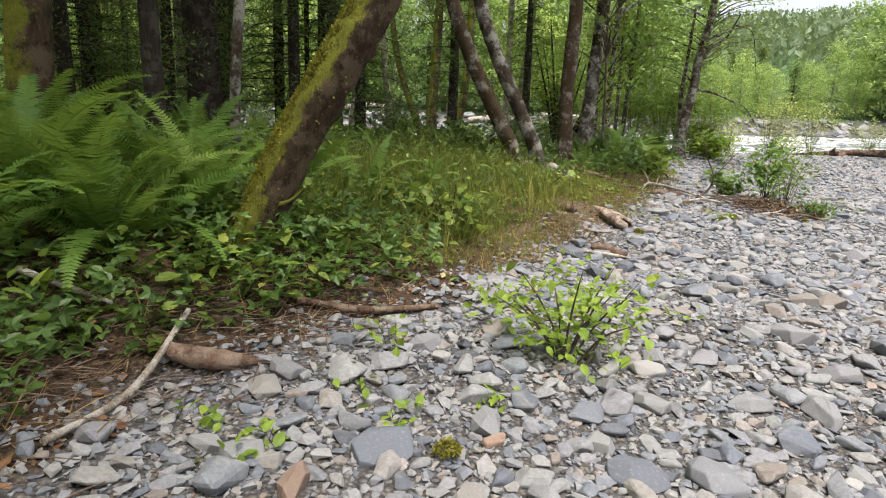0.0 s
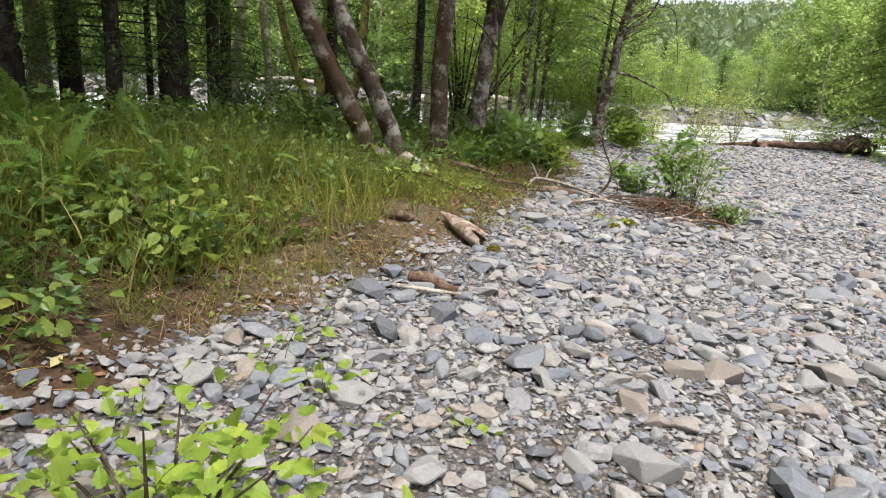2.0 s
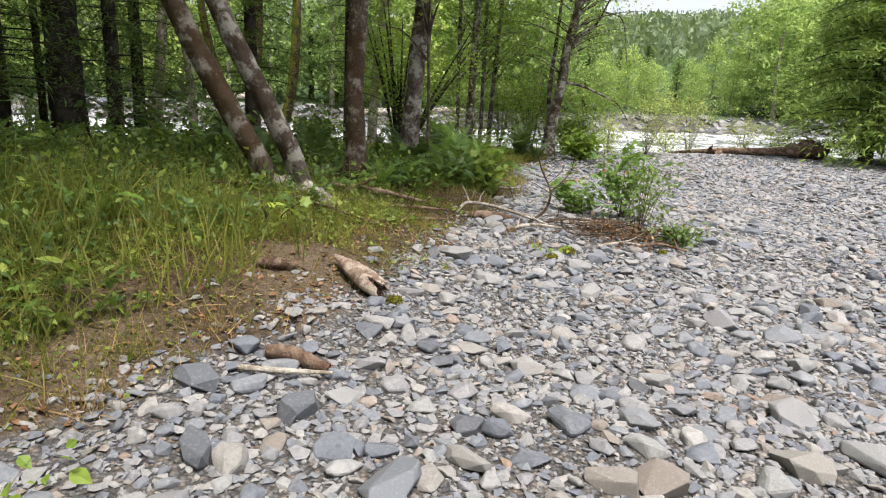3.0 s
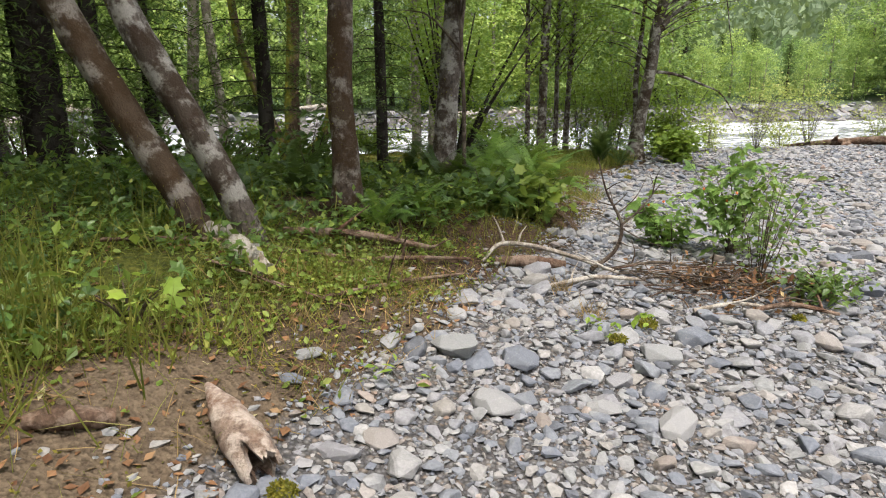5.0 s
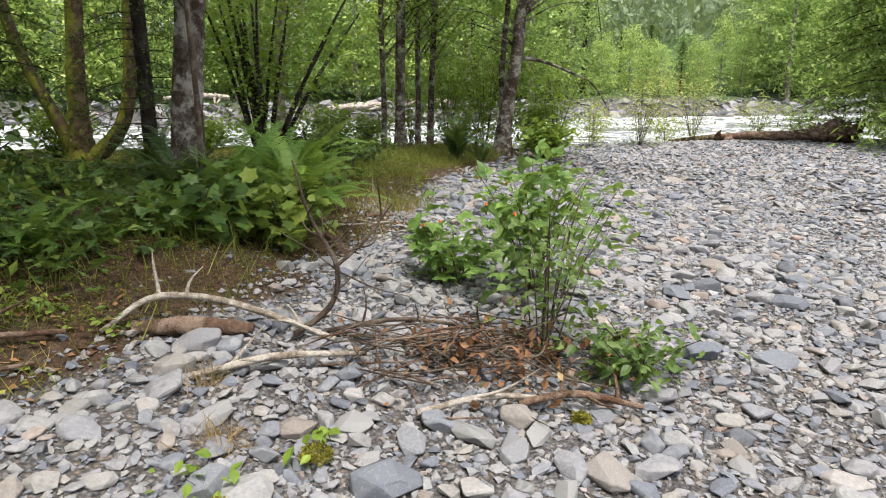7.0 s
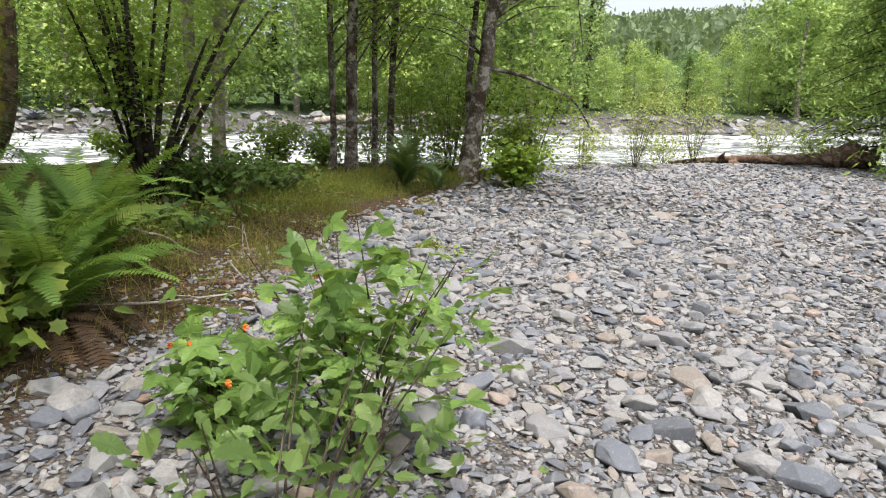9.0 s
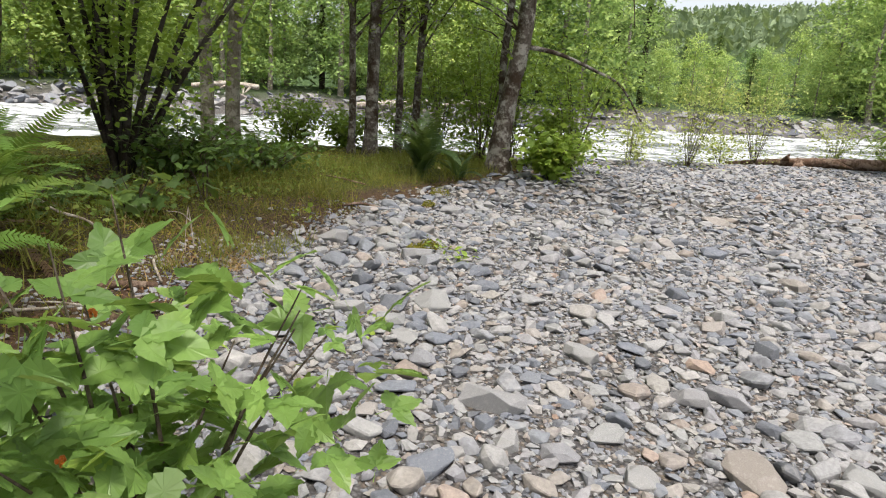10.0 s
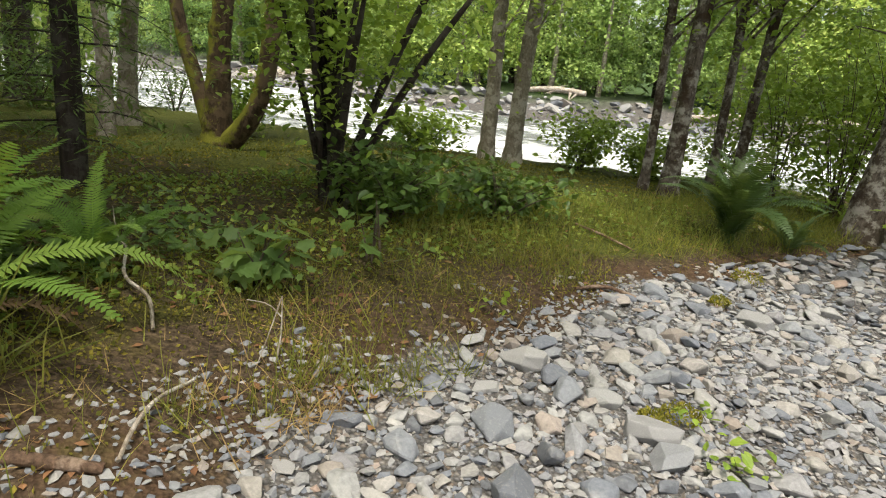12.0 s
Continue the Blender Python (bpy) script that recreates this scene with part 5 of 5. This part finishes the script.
dead("stick", [(1.25, 5.33, 0.03), (1.45, 5.32, 0.05), (1.68, 5.38, 0.04)], [0.014, 0.016, 0.009], DEADWOOD, "pale stick on the gravel's edge")
dead("rotten_log", [(1.36, 5.52, 0.03), (1.5, 5.48, 0.05), (1.66, 5.42, 0.03)], [0.035, 0.045, 0.03], ROTWOOD, "dark rotten log fragment", rough=0.1)
dead("white_log", [(0.95, 8.45, 0.05), (1.15, 8.5, 0.07), (1.4, 8.6, 0.06)], [0.04, 0.055, 0.04], DEADWOOD, "bleached broken log under the alders", rough=0.12)
dead("white_log", [(1.3, 8.2, 0.03), (1.45, 8.05, 0.05), (1.62, 7.88, 0.03)], [0.04, 0.065, 0.05], DEADWOOD, "bleached split log piece in the grass", rough=0.15)
dead("fallen_branch", [(1.5, 8.75, 0.04), (2.0, 8.85, 0.07), (2.5, 8.95, 0.05)], [0.03, 0.032, 0.02], ROTWOOD, "brown fallen branch on the bank", 4)
dead("fallen_branch", [(1.9, 8.35, 0.03), (2.3, 8.65, 0.06), (2.8, 8.95, 0.05)], [0.015, 0.018, 0.012], ROTWOOD, "thin fallen branch in the grass", 5)
dead("fallen_branch", [(0.6, 8.1, 0.04), (1.2, 8.3, 0.05), (2.0, 8.5, 0.05)], [0.012, 0.014, 0.01], ROTWOOD, "thin brown branch on the bank", 3)
dead("dead_branch", [(2.9, 9.05, 0.02), (3.05, 9.3, 0.12), (3.3, 9.36, 0.15), (3.6, 9.28, 0.1), (3.95, 9.15, 0.05)], [0.01, 0.018, 0.02, 0.018, 0.013], DEADWOOD, "bleached arching dead branch on the gravel", 4)
dead("rotten_log", [(3.0, 9.15, 0.02), (3.25, 9.2, 0.05), (3.55, 9.2, 0.04)], [0.03, 0.045, 0.03], ROTWOOD, "dark brown log under the dead branch", rough=0.1)
dead("dead_branch", [(3.75, 9.2, 0.03), (3.93, 9.22, 0.2), (3.97, 9.2, 0.42), (3.85, 9.22, 0.65), (3.78, 9.25, 0.9)], [0.018, 0.015, 0.013, 0.008, 0.004], BARK_TWIG, "dark upright twiggy dead branch", 9, twig_len=0.4)
dead("dead_branch", [(3.97, 9.2, 0.42), (4.1, 9.2, 0.55), (4.25, 9.22, 0.75)], [0.01, 0.008, 0.004], BARK_TWIG, "dark forked dead twig on the gravel", 5)
dead("dead_branch", [(3.9, 9.3, 0.03), (4.3, 9.25, 0.14), (4.75, 9.2, 0.1)], [0.014, 0.012, 0.008], BARK_TWIG, "dark branch lying on the gravel", 6)
dead("dead_branch", [(3.35, 8.75, 0.03), (3.7, 8.85, 0.08), (4.1, 8.98, 0.06)], [0.016, 0.018, 0.012], DEADWOOD, "pale dead stick on the gravel", 2)
dead("dead_branch", [(4.3, 8.55, 0.04), (4.6, 8.6, 0.08), (4.9, 8.65, 0.05)], [0.015, 0.016, 0.01], DEADWOOD, "pale dead stick beside the debris", 1)
dead("dead_branch", [(4.75, 8.6, 0.05), (5.0, 8.6, 0.1), (5.3, 8.55, 0.06)], [0.018, 0.018, 0.012], ROTWOOD, "reddish dead stick beside the debris", 2)
heap = thing("debris_heap", 4.65, 9.0, float(land(4.65, 9.0)), "heap of reddish-brown twigs and leaves caught round the shrub", "driftwood", "driftwood")
for k in range(150):
    c = np.array([RNG.normal(4.6, 0.36), RNG.normal(9.0, 0.15)])
    a, ln = RNG.normal(0.1, 1.0), RNG.uniform(0.06, 0.28)
    d = np.array([math.cos(a), math.sin(a)]) * ln
    z0 = float(land(c[0], c[1])) + RNG.uniform(0.02, 0.17)
    g = Geo()
    ends = np.array([(c[0] - d[0], c[1] - d[1], z0 + RNG.normal(0, 0.03)), (c[0] + RNG.normal(0, 0.02), c[1] + RNG.normal(0, 0.02), z0), (c[0] + d[0], c[1] + d[1], z0 + RNG.normal(0, 0.03))])
    tube(g, ends - np.array(heap.location), [0.003, 0.006, 0.002], 6, 5)
    part("twig", g.mesh("twig", BARK_TWIG if k % 3 else ROTWOOD), heap)
g = Geo()
locs = np.c_[RNG.normal(4.75, 0.3, 520), RNG.normal(9.0, 0.17, 520)]
locs = np.c_[locs, land(locs[:, 0], locs[:, 1]) + 0.03 + 0.16 * RNG.random(520) ** 2] - np.array(heap.location)
leaves(g, LEAF, locs, 0.045, 0.8)
part("dead_leaves", g.mesh("dead_leaves", LITTER, False), heap, "reddish-brown dead leaves", "stuff")
g = Geo()
for k in range(260):
    y = RNG.uniform(1.2, 3.5)
    x = np.interp(y, EDGE_Y, EDGE_X) + RNG.normal(-0.35, 0.25)
    a, ln = RNG.normal(0.8, 0.6), RNG.uniform(0.05, 0.22)
    z0 = float(land(x, y)) + RNG.uniform(0.005, 0.05)
    tube(g, [(x - ln * math.cos(a), y - ln * math.sin(a), z0), (x, y, z0 + 0.015), (x + ln * math.cos(a), y + ln * math.sin(a), z0)], [0.002, 0.0035, 0.002], 4, 4)
tagged(new("twig_litter", g.mesh("twig_litter", ROTWOOD)), "reddish-brown twigs and needles at the bank's foot", "twigs", kind="stuff")


# hollow wood shell, broken open at its lower end
def hollow_log(x0, y0, x1, y1, r):
    z = float(land(x0, y0))
    base = thing("hollow_log", x0, y0, z, "short broken hollow log of weathered pinkish wood", "driftwood", "driftwood")
    d = np.array([x1 - x0, y1 - y0, float(land(x1, y1)) - z])
    long = np.linalg.norm(d)
    ax = d / long
    side = np.cross(ax, [0, 0, 1.0])
    side /= np.linalg.norm(side)
    up = np.cross(side, ax)
    rings, sides = 20, 18
    ang = np.arange(sides) / sides * 2 * np.pi
    ragged = 1 + 0.07 * RNG.normal(size=sides) - 0.16 * np.exp(-((ang - 1.3) / 0.5) ** 2)
    wob = 1 + 0.07 * np.sin(ang * 3 + 1) + 0.05 * RNG.normal(size=(rings, sides))

    def skin(u0, scale):
        out = []
        for q in range(rings):
            u = u0 + (1 - u0) * q / (rings - 1)
            rr = r * scale * np.interp(u, [0, 0.12, 0.35, 0.7, 1], [0.16, 0.36, 0.78, 1.05, 0.95]) * wob[q]
            u = u * np.where(q > rings - 5, 1 + (ragged - 1) * (q - rings + 5) / 4, 1.0)
            out.append(ax * (u * long)[:, None] + side * (rr * np.cos(ang))[:, None] + up * (rr * np.sin(ang) * 0.9 + r * 0.8)[:, None])
        return np.concatenate(out)
    a, b = np.meshgrid(np.arange(rings - 1), np.arange(sides), indexing="ij")
    c = (b + 1) % sides
    quads = np.stack([a * sides + b, a * sides + c, (a + 1) * sides + c, (a + 1) * sides + b], -1).reshape(-1, 4)
    outer, inner = skin(0.0, 1.0), skin(0.45, 0.74)
    last = (rings - 1) * sides
    rim = [(last + q, last + (q + 1) % sides, rings * sides + last + (q + 1) % sides, rings * sides + last + q) for q in range(sides)]
    g = Geo().add(outer, quads)
    g.add(np.concatenate([outer, inner]), rim)
    part("shell", g.mesh("shell", PINKWOOD), base)
    part("hollow", Geo().add(inner, quads[:, ::-1]).mesh("hollow", ROTWOOD), base, "dark rotted inside")
    for k in range(4):
        a = k * 1.7
        q = ax * long * RNG.uniform(0.9, 0.98) + side * r * 0.8 * math.cos(a) + up * (r * 0.75 * math.sin(a) + r * 0.8)
        g = Geo()
        tube(g, [q, q + ax * RNG.uniform(0.03, 0.08) + RNG.normal(0, 0.012, 3)], [0.014, 0.003], 5, 5, 0.1)
        part("splinter", g.mesh("splinter", PINKWOOD), base)


hollow_log(1.65, 6.8, 1.95, 6.45, 0.076)
dead("stick", [(4.41, 12.17, 0.02), (4.34, 12.28, 0.04), (4.27, 12.43, 0.05), (4.23, 12.62, 0.04)], [0.007, 0.008, 0.006], DEADWOOD, "thin bleached curved stick on the earth")
dead("stick", [(3.86, 12.75, 0.02), (3.7, 12.86, 0.06), (3.5, 12.9, 0.07), (3.25, 13.1, 0.07), (3.05, 13.2, 0.06)], [0.008, 0.009, 0.006], DEADWOOD, "thin bleached crooked stick among herbs", 2)
dead("stick", [(4.3, 13.0, 0.01), (4.27, 13.06, 0.1), (4.24, 13.1, 0.24)], [0.005, 0.004, 0.002], DEADWOOD, "thin upright dead twig", 2)
dead("rotten_log", [(4.15, 11.97, 0.01), (4.28, 12.04, 0.02), (4.4, 12.13, 0.01)], [0.02, 0.024, 0.018], ROTWOOD, "short brown rotten log on the earth")
dead("rotten_log", [(1.18, 6.42, 0.03), (1.28, 6.46, 0.04), (1.42, 6.54, 0.03)], [0.03, 0.045, 0.035], ROTWOOD, "dark rotten wood chunk on sandy earth", rough=0.12)
dead("fallen_branch", [(1.95, 7.75, 0.02), (2.2, 7.95, 0.04), (2.5, 8.45, 0.05), (2.75, 8.75, 0.03)], [0.012, 0.014, 0.009], ROTWOOD, "thin grey-brown branch across the mossy edge", 4)
dead("fallen_branch", [(1.3, 7.85, 0.03), (1.7, 7.75, 0.05), (2.1, 7.7, 0.03)], [0.008, 0.009, 0.006], ROTWOOD, "thin brown twig lying in the moss", 4)
dead("stick", [(3.6, 11.35, 0.03), (4.0, 11.6, 0.05), (4.4, 11.9, 0.04)], [0.007, 0.008, 0.005], DEADWOOD, "pale dead branch below the fern", 2)
dead("stick", [(5.05, 15.0, 0.02), (5.2, 15.2, 0.03), (5.4, 15.3, 0.02)], [0.012, 0.014, 0.01], ROTWOOD, "brown stick at the gravel's edge")
dead("stick", [(4.6, 16.6, 0.02), (4.9, 16.4, 0.03), (5.2, 16.2, 0.02)], [0.01, 0.012, 0.007], ROTWOOD, "brown stick lying on the mossy bank")
dead("driftwood_log", [(15.6, 28.6, 0.15), (17.2, 27.6, 0.2), (19.0, 26.3, 0.25), (20.2, 25.6, 0.3)], [0.08, 0.13, 0.17, 0.2], ROTWOOD, "long stranded driftwood trunk on the gravel bar", 10, sides=10, twig_len=0.8)
dead("uprooted_stump", [(19.4, 26.0, 0.2), (19.9, 25.7, 0.35), (20.6, 25.6, 0.3)], [0.25, 0.4, 0.3], ROTWOOD, "reddish root mass at the trunk's end", 16, twig_len=0.9, rough=0.2)
for (x, y, a, ln, r) in [(-30, 51.5, 0.1, 6, 0.3), (-27, 51.0, -0.15, 5, 0.25), (-32, 52.5, 0.3, 5, 0.25), (-24, 50.5, 0.5, 4, 0.2), (4, 50.5, 0.1, 4, 0.25), (9, 50.3, -0.2, 3, 0.2), (-6, 49.5, 0.15, 4, 0.2)]:
    dead("driftwood_log", [(x - ln / 2, y, 0.3), (x, y + a, 0.5), (x + ln / 2, y + 2 * a, 0.4)], [r * 0.7, r, r * 0.8], DEADWOOD, "bleached driftwood trunk on the far bank", 5, twig_len=1.2)

# berries
RB = np.random.default_rng(3)
BERRY, nt, p = material("orange_berry")
nt.links.new(ramp(nt, noise_of(nt, 60, 2), [(0.3, (0.7, 0.12, 0.02)), (0.7, (0.8, 0.22, 0.03))]), p.inputs["Base Color"])
p.inputs["Roughness"].default_value = 0.3
for (x, y, h) in [(4.85, 9.85, 0.62), (4.6, 10.1, 0.45), (5.1, 9.95, 0.5), (4.5, 10.2, 0.4), (5.05, 10.2, 0.7), (4.9, 9.35, 0.7)]:
    g = Geo()
    v, f = icosphere(1)
    for k in range(14):
        u = RB.normal(size=3)
        u /= np.linalg.norm(u)
        g.add(v * 0.0045 + u * [0.007, 0.007, 0.009], f)
    berry = new("berry", g.mesh("berry", BERRY))
    berry.location = (x, y, float(land(x, y)) + h)
    tagged(berry, "small orange berry hanging in the bush", "berry", "berries")

# ---- stones of the gravel bar ----
for k, (x, y, r, a, tilt) in enumerate(stone_list):
    ob = part("stone", big_meshes[k % len(big_meshes)], ground)
    ob.matrix_basis = pose(x, y, float(land(x, y)) + r * 0.2, tilt, tilt * 0.4, a) @ Matrix.Scale(r, 4)
part("pebbles", mid_geo.mesh("pebbles", PEBBLE, False), ground, "small grey and tan river stones", "stuff")
part("far_stones", far_geo.mesh("far_stones", PEBBLE, False), ground, "grey river stones farther along the bar", "stuff")
